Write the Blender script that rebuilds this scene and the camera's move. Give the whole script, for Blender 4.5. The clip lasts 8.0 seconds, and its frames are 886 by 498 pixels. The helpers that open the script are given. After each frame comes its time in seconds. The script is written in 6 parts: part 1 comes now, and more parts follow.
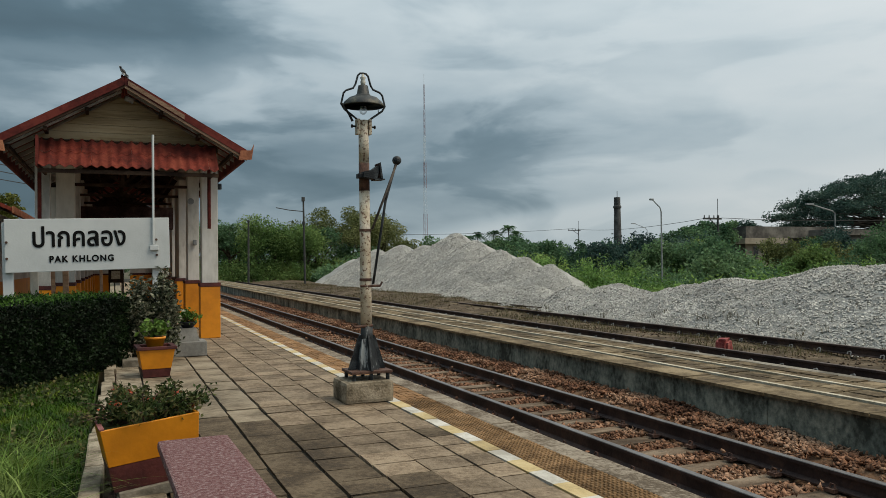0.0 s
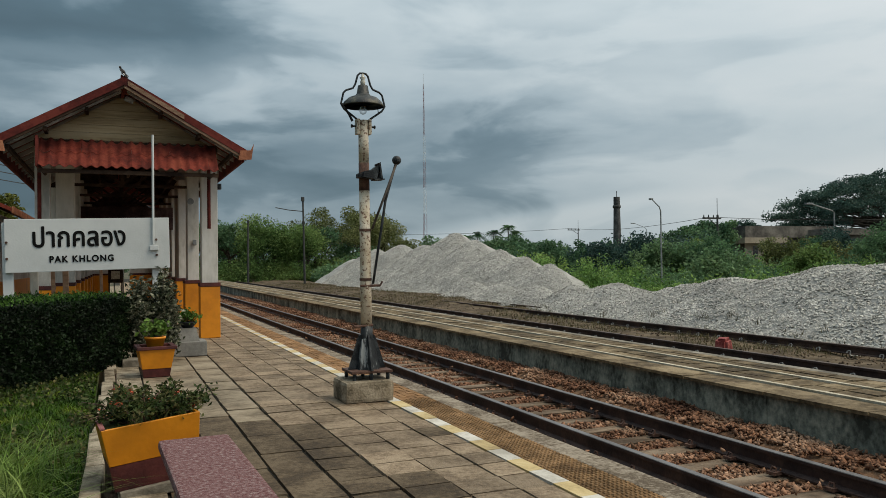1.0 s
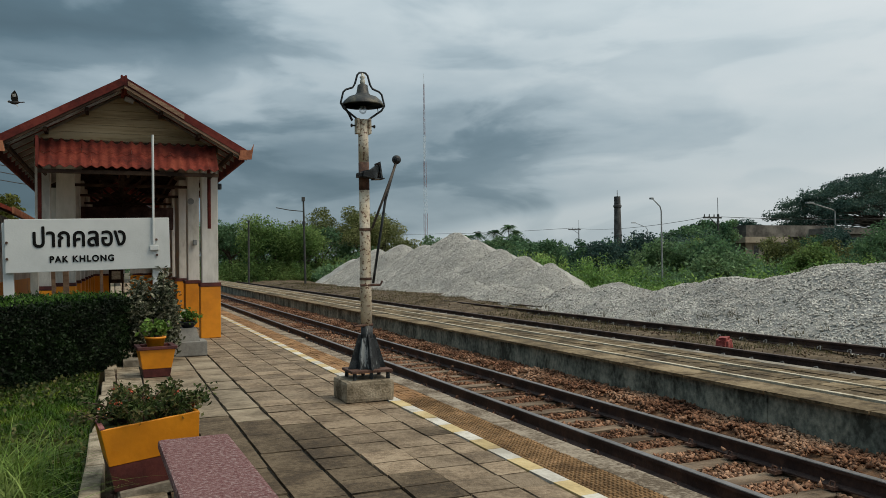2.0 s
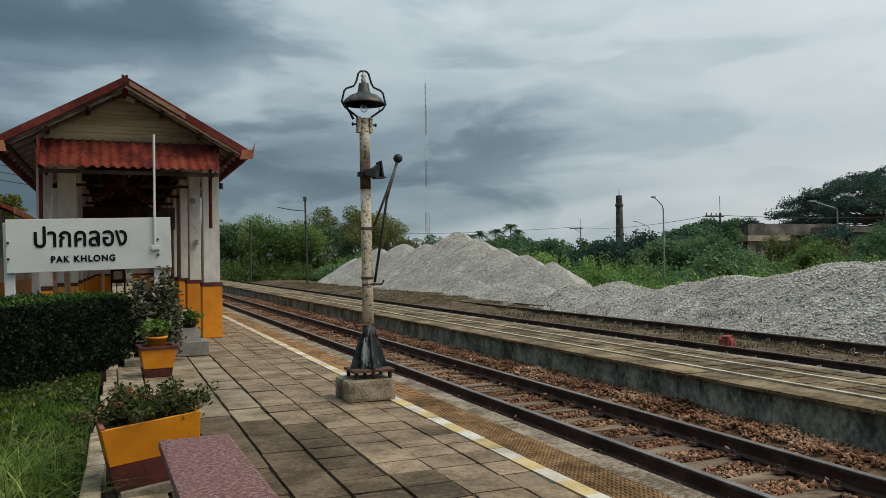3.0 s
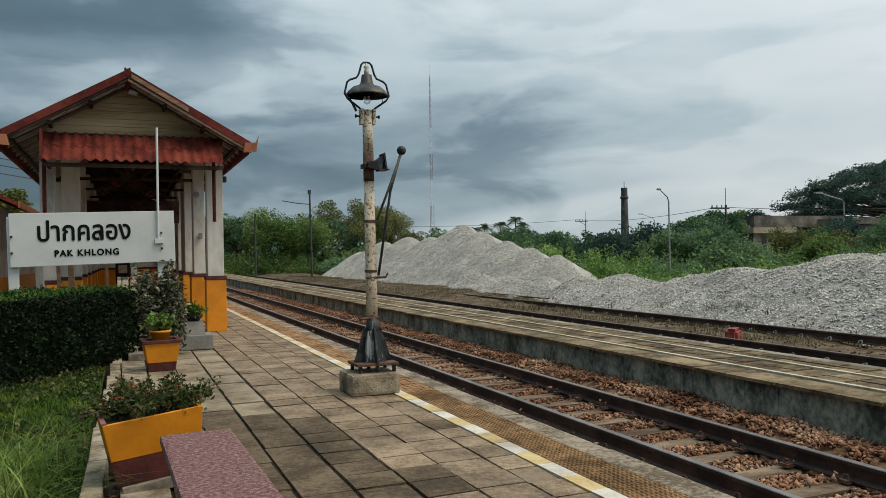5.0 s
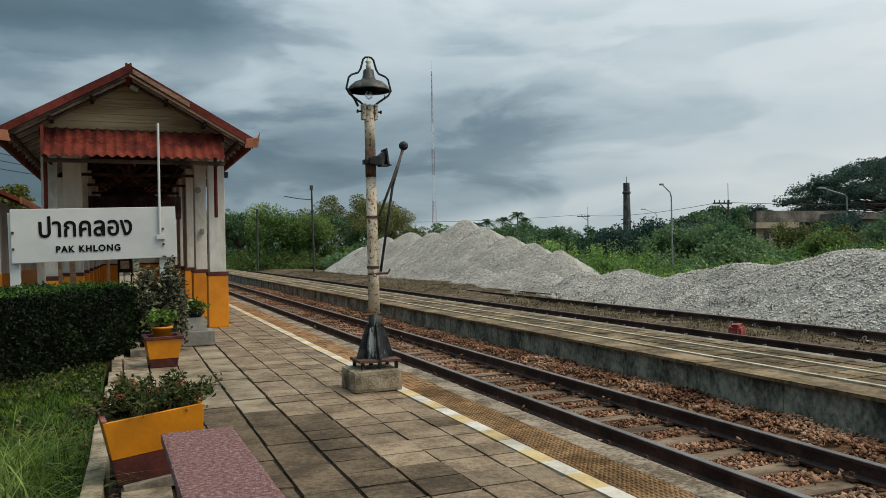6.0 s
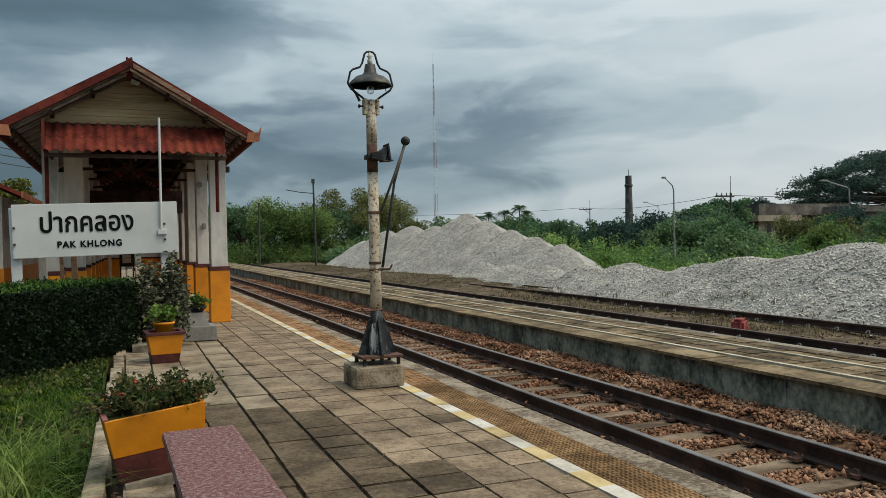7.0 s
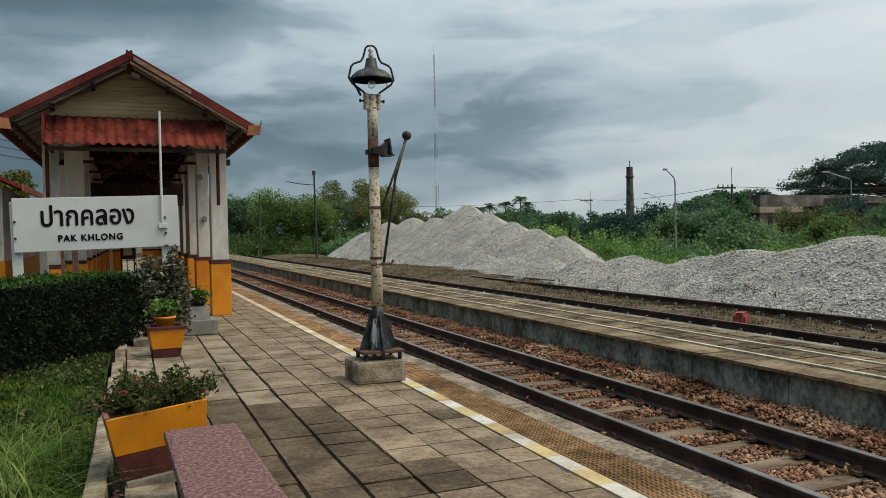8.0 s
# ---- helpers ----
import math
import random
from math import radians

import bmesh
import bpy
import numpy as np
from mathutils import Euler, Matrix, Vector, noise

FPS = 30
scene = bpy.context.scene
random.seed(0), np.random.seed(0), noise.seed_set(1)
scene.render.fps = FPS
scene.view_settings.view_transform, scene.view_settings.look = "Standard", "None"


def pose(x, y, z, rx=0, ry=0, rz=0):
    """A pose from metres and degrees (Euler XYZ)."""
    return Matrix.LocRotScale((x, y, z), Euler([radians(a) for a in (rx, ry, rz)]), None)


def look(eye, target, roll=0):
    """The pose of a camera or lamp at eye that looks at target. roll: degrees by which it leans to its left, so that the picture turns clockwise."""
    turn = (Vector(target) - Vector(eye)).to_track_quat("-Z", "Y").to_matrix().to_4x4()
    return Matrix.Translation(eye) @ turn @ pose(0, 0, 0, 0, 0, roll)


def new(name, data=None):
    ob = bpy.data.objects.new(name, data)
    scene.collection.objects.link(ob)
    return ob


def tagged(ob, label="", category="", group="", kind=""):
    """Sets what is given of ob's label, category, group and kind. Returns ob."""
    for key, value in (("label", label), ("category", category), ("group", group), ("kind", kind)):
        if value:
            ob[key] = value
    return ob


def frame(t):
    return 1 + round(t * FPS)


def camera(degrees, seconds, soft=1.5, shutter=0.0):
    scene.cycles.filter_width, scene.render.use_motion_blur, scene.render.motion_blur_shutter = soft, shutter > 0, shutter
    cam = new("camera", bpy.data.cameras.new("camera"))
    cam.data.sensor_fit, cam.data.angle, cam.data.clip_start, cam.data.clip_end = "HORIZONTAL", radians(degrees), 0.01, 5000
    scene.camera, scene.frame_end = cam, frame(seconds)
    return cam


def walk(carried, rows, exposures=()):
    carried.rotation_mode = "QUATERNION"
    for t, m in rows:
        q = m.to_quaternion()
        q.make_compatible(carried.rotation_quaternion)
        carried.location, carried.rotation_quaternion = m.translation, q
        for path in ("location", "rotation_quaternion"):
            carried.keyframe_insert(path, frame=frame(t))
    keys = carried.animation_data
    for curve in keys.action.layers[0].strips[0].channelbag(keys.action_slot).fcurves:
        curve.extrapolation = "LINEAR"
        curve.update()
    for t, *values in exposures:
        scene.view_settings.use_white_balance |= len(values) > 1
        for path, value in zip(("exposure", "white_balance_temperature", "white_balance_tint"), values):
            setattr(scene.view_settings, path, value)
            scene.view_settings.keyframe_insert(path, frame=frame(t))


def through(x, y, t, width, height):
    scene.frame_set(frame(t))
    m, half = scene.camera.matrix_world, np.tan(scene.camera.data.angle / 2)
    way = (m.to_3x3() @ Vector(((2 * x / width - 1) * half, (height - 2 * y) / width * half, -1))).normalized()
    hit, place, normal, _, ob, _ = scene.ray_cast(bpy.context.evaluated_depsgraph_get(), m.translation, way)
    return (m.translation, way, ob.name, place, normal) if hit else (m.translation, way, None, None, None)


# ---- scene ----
cam = camera(59.2, 8.0, 0.75)
PATH = [
    (0, look((-0.0379, -0.0447, 1.5201), (7.708, 18.392, 1.823), -0.612)),
    (0.5, look((-0.0409, -0.0571, 1.5199), (7.715, 18.375, 1.819), -0.610)),
    (1, look((-0.0446, -0.0526, 1.5191), (7.711, 18.380, 1.817), -0.666)),
    (1.5, look((-0.0410, -0.0590, 1.5156), (7.712, 18.375, 1.813), -0.706)),
    (3, look((-0.0237, -0.0211, 1.5077), (7.673, 18.436, 1.788), -0.890)),
    (3.5, look((-0.0137, -0.0201, 1.5047), (7.649, 18.452, 1.748), -0.901)),
    (4, look((-0.0035, -0.0025, 1.5038), (7.626, 18.484, 1.710), -0.988)),
    (4.5, look((0.0031, 0.0141, 1.5049), (7.605, 18.512, 1.660), -1.034)),
    (6, look((0.0218, 0.0791, 1.5128), (7.551, 18.608, 1.495), -1.092)),
    (6.5, look((0.0282, 0.0910, 1.5249), (7.526, 18.632, 1.427), -1.129)),
    (7, look((0.0319, 0.1114, 1.5403), (7.514, 18.658, 1.346), -1.158)),
    (7.5, look((0.0328, 0.1273, 1.5629), (7.502, 18.678, 1.252), -1.157)),
    (8, look((0.0343, 0.1313, 1.5829), (7.491, 18.685, 1.162), -1.158)),
]
walk(cam, PATH, ((0, 0.16), (1.5, 0.16), (3.0, 0.17), (3.5, 0.345), (4.0, 0.18), (4.5, 0.31), (6.0, 0.28), (8.0, 0.28)))

# ---- sky and light ----
SUN_DIR = Vector((0.42, -0.34, 0.84)).normalized()


def build_sky():
    world = bpy.data.worlds.new("overcast_sky")
    scene.world = world
    world.use_nodes = True
    nt = world.node_tree
    nt.nodes.clear()
    n, l = nt.nodes.new, nt.links.new
    out = n("ShaderNodeOutputWorld")
    tc = n("ShaderNodeTexCoord")
    sep = n("ShaderNodeSeparateXYZ")
    l(tc.outputs["Generated"], sep.inputs[0])

    def mth(op, a, b=None):
        m = n("ShaderNodeMath")
        m.operation = op
        for i, v in enumerate((a, b)):
            if v is None:
                continue
            if isinstance(v, (int, float)):
                m.inputs[i].default_value = v
            else:
                l(v, m.inputs[i])
        return m.outputs[0]

    up = mth("MAXIMUM", sep.outputs[2], 0.0)
    big = n("ShaderNodeTexNoise")
    big.inputs["Scale"].default_value, big.inputs["Detail"].default_value = 3.1, 10
    big.inputs["Roughness"].default_value, big.inputs["Distortion"].default_value = 0.5, 0.15
    mapn = n("ShaderNodeMapping")
    mapn.inputs["Location"].default_value = (2.3, 0.9, 1.4)
    mapn.inputs["Rotation"].default_value = (radians(4), radians(-3), 0)
    mapn.inputs["Scale"].default_value = (1.0, 1.0, 3.4)
    l(tc.outputs["Generated"], mapn.inputs[0]), l(mapn.outputs[0], big.inputs["Vector"])
    # heavier cloud towards the north-west, brighter where the sun stands behind the cover
    dot = n("ShaderNodeVectorMath")
    dot.operation = "DOT_PRODUCT"
    dot.inputs[1].default_value = (0.84, -0.22, 0.50)
    l(tc.outputs["Generated"], dot.inputs[0])
    lift = mth("MULTIPLY", dot.outputs["Value"], 0.33)

    def smooth(v, lo, hi):
        s = n("ShaderNodeMapRange")
        s.interpolation_type = "SMOOTHSTEP"
        s.inputs[1].default_value, s.inputs[2].default_value = lo, hi
        l(v, s.inputs[0])
        return s.outputs[0]

    def inv(v):
        return mth("SUBTRACT", 1.0, v)

    soft = mth("SUBTRACT", big.outputs["Fac"], 0.5)
    rag = mth("MULTIPLY", soft, 0.20)
    east = mth("ADD", sep.outputs[0], mth("MULTIPLY", soft, 0.5))
    fac = mth("ADD", mth("ADD", mth("MULTIPLY", soft, 0.40), 0.575), lift)
    # a slate deck lies over the north; its lower edge rises eastward and leaves a clear strip on the horizon
    edge = mth("ADD", mth("MULTIPLY", mth("SUBTRACT", sep.outputs[0], 0.33), 0.19), 0.022)
    lower = smooth(mth("SUBTRACT", mth("ADD", up, mth("MULTIPLY", rag, 0.35)), edge), -0.010, 0.016)
    upper = inv(smooth(mth("ADD", up, rag), 0.12, 0.225))
    deck = mth("MULTIPLY", mth("MULTIPLY", lower, upper), inv(mth("MULTIPLY", smooth(east, 0.40, 0.74), 0.72)))
    fac = mth("SUBTRACT", fac, mth("MULTIPLY", deck, 0.118))
    # the clear strip itself
    fac = mth("ADD", fac, mth("MULTIPLY", inv(lower), 0.06))
    # a heavier bank stands high in the north-west
    bank = mth("MULTIPLY", smooth(mth("ADD", up, rag), 0.215, 0.275), inv(smooth(east, 0.04, 0.24)))
    bank = mth("MULTIPLY", bank, inv(smooth(up, 0.42, 0.65)))
    fac = mth("SUBTRACT", fac, mth("MULTIPLY", bank, 0.20))
    # firmer cloud edges: a second layer with a soft step
    puff, step = n("ShaderNodeTexNoise"), n("ShaderNodeMapRange")
    puff.inputs["Scale"].default_value, puff.inputs["Detail"].default_value = 4.2, 9
    puff.inputs["Roughness"].default_value, puff.inputs["Distortion"].default_value = 0.48, 0.5
    l(mapn.outputs[0], puff.inputs["Vector"]), l(puff.outputs["Fac"], step.inputs[0])
    step.interpolation_type = "SMOOTHSTEP"
    step.inputs[1].default_value, step.inputs[2].default_value = 0.44, 0.56
    step.inputs[3].default_value, step.inputs[4].default_value = -0.042, 0.042
    fac = mth("ADD", fac, step.outputs[0])
    ramp = n("ShaderNodeValToRGB")
    e = ramp.color_ramp.elements
    e[0].position, e[0].color = 0.22, (0.055, 0.088, 0.108, 1)
    e[1].position, e[1].color = 0.95, (0.60, 0.635, 0.64, 1)
    for p, c in ((0.36, (0.088, 0.140, 0.172, 1)), (0.47, (0.16, 0.225, 0.265, 1)), (0.58, (0.32, 0.395, 0.435, 1)), (0.72, (0.46, 0.525, 0.55, 1))):
        k = ramp.color_ramp.elements.new(p)
        k.color = c
    l(fac, ramp.inputs[0])
    sky = n("ShaderNodeTexSky")
    sky.sky_type, sky.sun_disc = "NISHITA", False
    sky.sun_elevation = math.asin(SUN_DIR.z)
    sky.sun_rotation = math.atan2(SUN_DIR.x, SUN_DIR.y)
    bg_sky, bg_cloud, add = n("ShaderNodeBackground"), n("ShaderNodeBackground"), n("ShaderNodeMixShader")
    l(sky.outputs[0], bg_sky.inputs[0])
    bg_sky.inputs[1].default_value = 0.06
    l(ramp.outputs[0], bg_cloud.inputs[0])
    gain = mth("ADD", mth("MULTIPLY", up, 1.0), 0.88)
    l(gain, bg_cloud.inputs[1])
    add.inputs[0].default_value = 0.93
    l(bg_sky.outputs[0], add.inputs[1]), l(bg_cloud.outputs[0], add.inputs[2])
    l(add.outputs[0], out.inputs[0])


build_sky()
sun = new("sun", bpy.data.lights.new("sun", "SUN"))
sun.data.energy, sun.data.angle, sun.data.color = 1.5, radians(30), (1.0, 0.85, 0.63)
sun.matrix_basis = look(SUN_DIR * 60, (0, 0, 0))
scene.view_settings.exposure = 0.0


# ---- materials ----
def mat(name, cols, scale=3.0, rough=0.8, bump=0.25, bscale=60.0, metal=0.0, rnd=0.0, island=0.0, stretch=(1, 1, 1), contrast=0.5, spec=0.5, local=False):
    """Cloudy colour at two scales between the colours given, fine relief, and a shift from piece to piece."""
    m = bpy.data.materials.new(name)
    m.use_nodes = True
    nt = m.node_tree
    n, l = nt.nodes.new, nt.links.new
    b = nt.nodes["Principled BSDF"]
    b.inputs["Roughness"].default_value, b.inputs["Metallic"].default_value = rough, metal
    b.inputs["Specular IOR Level"].default_value = spec
    if local:
        src = n("ShaderNodeTexCoord").outputs["Object"]
    else:
        src = n("ShaderNodeNewGeometry").outputs["Position"]
    mp = n("ShaderNodeMapping")
    mp.inputs["Scale"].default_value = stretch
    l(src, mp.inputs[0])
    n1, n2 = n("ShaderNodeTexNoise"), n("ShaderNodeTexNoise")
    for t, s, d in ((n1, scale, 4), (n2, scale * 9, 5)):
        t.inputs["Scale"].default_value, t.inputs["Detail"].default_value = s, d
        t.inputs["Roughness"].default_value = 0.6
        l(mp.outputs[0], t.inputs["Vector"])
    mix = n("ShaderNodeMath")
    mix.operation = "MULTIPLY_ADD"
    l(n2.outputs["Fac"], mix.inputs[0])
    mix.inputs[1].default_value = contrast
    sub = n("ShaderNodeMath")
    sub.operation = "MULTIPLY_ADD"
    l(n1.outputs["Fac"], sub.inputs[0])
    sub.inputs[1].default_value, sub.inputs[2].default_value = 1.4, -0.2 - contrast / 2
    l(sub.outputs[0], mix.inputs[2])
    ramp = n("ShaderNodeValToRGB")
    e = ramp.color_ramp.elements
    lo, hi = 0.3, 0.7
    e[0].position, e[1].position = lo, hi
    e[0].color, e[1].color = (*cols[0], 1), (*cols[-1], 1)
    for i, c in enumerate(cols[1:-1], 1):
        k = ramp.color_ramp.elements.new(lo + (hi - lo) * i / (len(cols) - 1))
        k.color = (*c, 1)
    l(mix.outputs[0], ramp.inputs[0])
    colour = ramp.outputs[0]
    if rnd or island:
        hsv = n("ShaderNodeHueSaturation")
        l(colour, hsv.inputs["Color"])
        mr = n("ShaderNodeMapRange")
        if rnd:
            l(n("ShaderNodeObjectInfo").outputs["Random"], mr.inputs[0])
        else:
            l(n("ShaderNodeNewGeometry").outputs["Random Per Island"], mr.inputs[0])
        a = rnd or island
        mr.inputs[3].default_value, mr.inputs[4].default_value = 1 - a, 1 + a
        l(mr.outputs[0], hsv.inputs["Value"])
        colour = hsv.outputs[0]
    l(colour, b.inputs["Base Color"])
    if bump:
        bn, bt = n("ShaderNodeBump"), n("ShaderNodeTexNoise")
        bt.inputs["Scale"].default_value, bt.inputs["Detail"].default_value = bscale, 4
        l(src, bt.inputs["Vector"])
        l(bt.outputs["Fac"], bn.inputs["Height"])
        bn.inputs["Strength"].default_value, bn.inputs["Distance"].default_value = bump, 0.02
        l(bn.outputs[0], b.inputs["Normal"])
    return m


def leaf_mat(name, cols, scale=1.5, island=0.35, rough=0.55, through=0.25):
    """Foliage: colour by clump and by leaf, with some light passing through."""
    m = mat(name, cols, scale, rough, 0.0, island=island, contrast=0.3, spec=0.15)
    nt = m.node_tree
    b = nt.nodes["Principled BSDF"]
    tr, mx = nt.nodes.new("ShaderNodeBsdfTranslucent"), nt.nodes.new("ShaderNodeMixShader")
    nt.links.new(b.inputs["Base Color"].links[0].from_socket, tr.inputs[0])
    mx.inputs[0].default_value = through
    nt.links.new(b.outputs[0], mx.inputs[1]), nt.links.new(tr.outputs[0], mx.inputs[2])
    nt.links.new(mx.outputs[0], nt.nodes["Material Output"].inputs[0])
    return m


M = dict(
    tile=mat("paving_slab", [(0.155, 0.112, 0.073), (0.235, 0.174, 0.114), (0.31, 0.236, 0.16)], 2.6, 0.8, 0.6, 60, rnd=0.22, contrast=1.1, spec=0.2),
    joint=mat("joint_soil", [(0.02, 0.018, 0.014), (0.05, 0.042, 0.03)], 4, 0.95, 0.5, 60, spec=0.2),
    concrete=mat("old_concrete", [(0.12, 0.105, 0.082), (0.22, 0.195, 0.155), (0.34, 0.305, 0.25)], 2.2, 0.85, 0.4, 45, spec=0.2),
    pale=mat("pale_concrete", [(0.11, 0.083, 0.057), (0.225, 0.182, 0.134), (0.325, 0.275, 0.212)], 3.2, 0.9, 0.6, 45, rnd=0.1, contrast=1.2, spec=0.2),
    slab=mat("worn_cement_screed", [(0.14, 0.109, 0.073), (0.255, 0.202, 0.138), (0.345, 0.283, 0.20)], 1.6, 0.8, 0.3, 60, spec=0.2),
    island=mat("brown_island_paving", [(0.065, 0.045, 0.024), (0.155, 0.113, 0.063), (0.255, 0.193, 0.116)], 1.8, 0.85, 0.4, 50, rnd=0.25, contrast=0.8, spec=0.2),
    block=mat("weathered_block", [(0.10, 0.08, 0.053), (0.25, 0.205, 0.145), (0.38, 0.32, 0.235)], 4.5, 0.9, 0.6, 40, spec=0.2),
    cream=mat("cream_line_paint", [(0.28, 0.23, 0.15), (0.46, 0.395, 0.28), (0.58, 0.52, 0.40)], 4, 0.7, 0.2, 60),
    wall2=mat("stained_platform_wall", [(0.059, 0.062, 0.050), (0.177, 0.190, 0.156), (0.354, 0.354, 0.282)], 2.0, 0.85, 0.5, 30, stretch=(1, 1, 0.7), contrast=0.8, spec=0.2),
    tactile=mat("ochre_pavers", [(0.18, 0.094, 0.04), (0.28, 0.155, 0.07), (0.36, 0.21, 0.105)], 1.5, 0.85, 0.3, 80, island=0.25, spec=0.2),
    paver=mat("ochre_paver", [(0.14, 0.08, 0.036), (0.23, 0.136, 0.064), (0.31, 0.19, 0.098)], 1.5, 0.85, 0.3, 80, rnd=0.25, spec=0.2),
    white=mat("white_line_paint", [(0.42, 0.38, 0.31), (0.58, 0.54, 0.46), (0.70, 0.66, 0.58)], 3, 0.6, 0.2, 80, rnd=0.1),
    yellow=mat("faded_yellow_paint", [(0.38, 0.27, 0.11), (0.54, 0.40, 0.175), (0.62, 0.48, 0.24)], 3, 0.6, 0.2, 80, rnd=0.1),
    rail=mat("rusty_rail_side", [(0.022, 0.012, 0.011), (0.045, 0.026, 0.022), (0.08, 0.045, 0.033)], 3, 0.65, 0.3, 60, metal=0.2),
    steel=mat("polished_rail_head", [(0.13, 0.115, 0.105), (0.24, 0.22, 0.21)], 3, 0.45, 0.05, 90, metal=0.6),
    oldrail=mat("dull_rail_head", [(0.07, 0.045, 0.035), (0.15, 0.11, 0.09)], 3, 0.6, 0.1, 90, metal=0.4),
    sleeper=mat("weathered_sleeper", [(0.085, 0.058, 0.038), (0.165, 0.118, 0.08), (0.25, 0.19, 0.134)], 3.5, 0.9, 0.6, 30, rnd=0.2, stretch=(0.4, 2, 2), spec=0.2),
    clip=mat("galvanised_clip", [(0.20, 0.19, 0.18), (0.38, 0.37, 0.35)], 6, 0.6, 0.1, 60, metal=0.4),
    ballast=mat("red_brown_ballast", [(0.13, 0.06, 0.035), (0.245, 0.127, 0.075), (0.37, 0.228, 0.148)], 1.2, 0.9, 0.2, 60, island=0.55, spec=0.2),
    bed=mat("ballast_bed", [(0.05, 0.026, 0.015), (0.13, 0.07, 0.038), (0.22, 0.13, 0.078)], 9, 0.95, 1.0, 18, spec=0.2),
    gravel=mat("limestone_chips", [(0.36, 0.35, 0.322), (0.455, 0.445, 0.41), (0.53, 0.518, 0.478)], 0.9, 0.95, 0.2, 40, island=0.25, spec=0.2),
    # darker than the chips, which paints shade into the gaps between them
    heap=mat("limestone_heap_gap_shade", [(0.28, 0.275, 0.255), (0.36, 0.353, 0.327), (0.43, 0.42, 0.39)], 3.5, 0.95, 0.5, 30, contrast=1.0, spec=0.2),
    soil=mat("weedy_soil", [(0.045, 0.032, 0.019), (0.10, 0.073, 0.045), (0.16, 0.12, 0.078)], 1.6, 0.95, 0.8, 14, spec=0.2),
    ground=mat("dry_ground", [(0.045, 0.05, 0.02), (0.085, 0.075, 0.042), (0.14, 0.11, 0.075)], 0.25, 0.95, 0.6, 8),
    turf=mat("turf_soil", [(0.022, 0.032, 0.010), (0.045, 0.058, 0.018), (0.075, 0.072, 0.03)], 2.5, 0.95, 0.8, 30, spec=0.2),
    orange=mat("orange_gloss_paint", [(0.59, 0.20, 0.003), (0.72, 0.252, 0.004), (0.78, 0.285, 0.008)], 1.6, 0.5, 0.12, 25, contrast=0.25),
    maroon=mat("maroon_paint", [(0.04, 0.008, 0.008), (0.07, 0.012, 0.011), (0.11, 0.024, 0.02)], 3, 0.6, 0.2, 40),
    pink=mat("faded_red_rim", [(0.22, 0.07, 0.065), (0.34, 0.13, 0.12)], 6, 0.75, 0.3, 50),
    terrazzo=mat("red_terrazzo", [(0.13, 0.052, 0.052), (0.192, 0.093, 0.09), (0.23, 0.128, 0.124), (0.33, 0.24, 0.227)], 42, 0.85, 0.8, 110, contrast=0.6, spec=0.2),
    cement=mat("smooth_grey_cement", [(0.17, 0.165, 0.15), (0.235, 0.228, 0.21), (0.295, 0.285, 0.262)], 2.5, 0.85, 0.3, 50),
    post=mat("whitewash", [(0.40, 0.385, 0.35), (0.60, 0.585, 0.54), (0.72, 0.70, 0.66)], 1.4, 0.8, 0.2, 40, stretch=(1, 1, 0.35)),
    board=mat("white_sign_paint", [(0.52, 0.54, 0.53), (0.60, 0.62, 0.615), (0.65, 0.67, 0.66)], 0.8, 0.5, 0.1, 30, contrast=0.2),
    black=mat("black_letter_paint", [(0.006, 0.006, 0.006), (0.010, 0.010, 0.010)], 5, 0.8, 0.0, spec=0.1),
    roof=mat("red_roof_tile", [(0.075, 0.013, 0.009), (0.155, 0.026, 0.016), (0.24, 0.052, 0.03)], 2.2, 0.85, 0.3, 40, rnd=0.18, spec=0.25),
    barge=mat("dark_red_board", [(0.05, 0.009, 0.008), (0.105, 0.018, 0.014), (0.165, 0.033, 0.024)], 1.8, 0.85, 0.2, 40, spec=0.25),
    fascia=mat("orange_brown_fascia", [(0.22, 0.07, 0.03), (0.36, 0.125, 0.055), (0.43, 0.18, 0.09)], 2.5, 0.7, 0.3, 30),
    bare=mat("bare_weathered_board", [(0.17, 0.10, 0.06), (0.30, 0.19, 0.125)], 3, 0.85, 0.4, 40, stretch=(1, 4, 4)),
    plank=mat("cream_gable_board", [(0.20, 0.14, 0.07), (0.31, 0.23, 0.125), (0.38, 0.295, 0.18)], 1.5, 0.8, 0.3, 30, rnd=0.08, stretch=(0.3, 3, 3)),
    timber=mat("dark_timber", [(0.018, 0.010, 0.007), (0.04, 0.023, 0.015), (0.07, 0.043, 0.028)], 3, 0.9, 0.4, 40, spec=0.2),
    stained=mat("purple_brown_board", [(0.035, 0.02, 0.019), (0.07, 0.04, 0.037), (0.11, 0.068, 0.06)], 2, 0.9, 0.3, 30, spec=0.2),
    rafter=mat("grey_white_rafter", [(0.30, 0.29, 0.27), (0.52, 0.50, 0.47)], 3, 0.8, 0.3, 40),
    peel=None,
    iron=mat("black_painted_iron", [(0.005, 0.007, 0.009), (0.010, 0.013, 0.016), (0.05, 0.058, 0.062)], 9, 0.5, 0.3, 60, contrast=0.6, spec=0.35),
    shade=mat("enamel_shade_worn", [(0.010, 0.012, 0.012), (0.017, 0.020, 0.019), (0.11, 0.10, 0.065)], 7, 0.5, 0.2, 60, contrast=0.3),
    rust=mat("rusty_steel", [(0.04, 0.019, 0.014), (0.085, 0.04, 0.027), (0.15, 0.082, 0.055)], 12, 0.8, 0.3, 60),
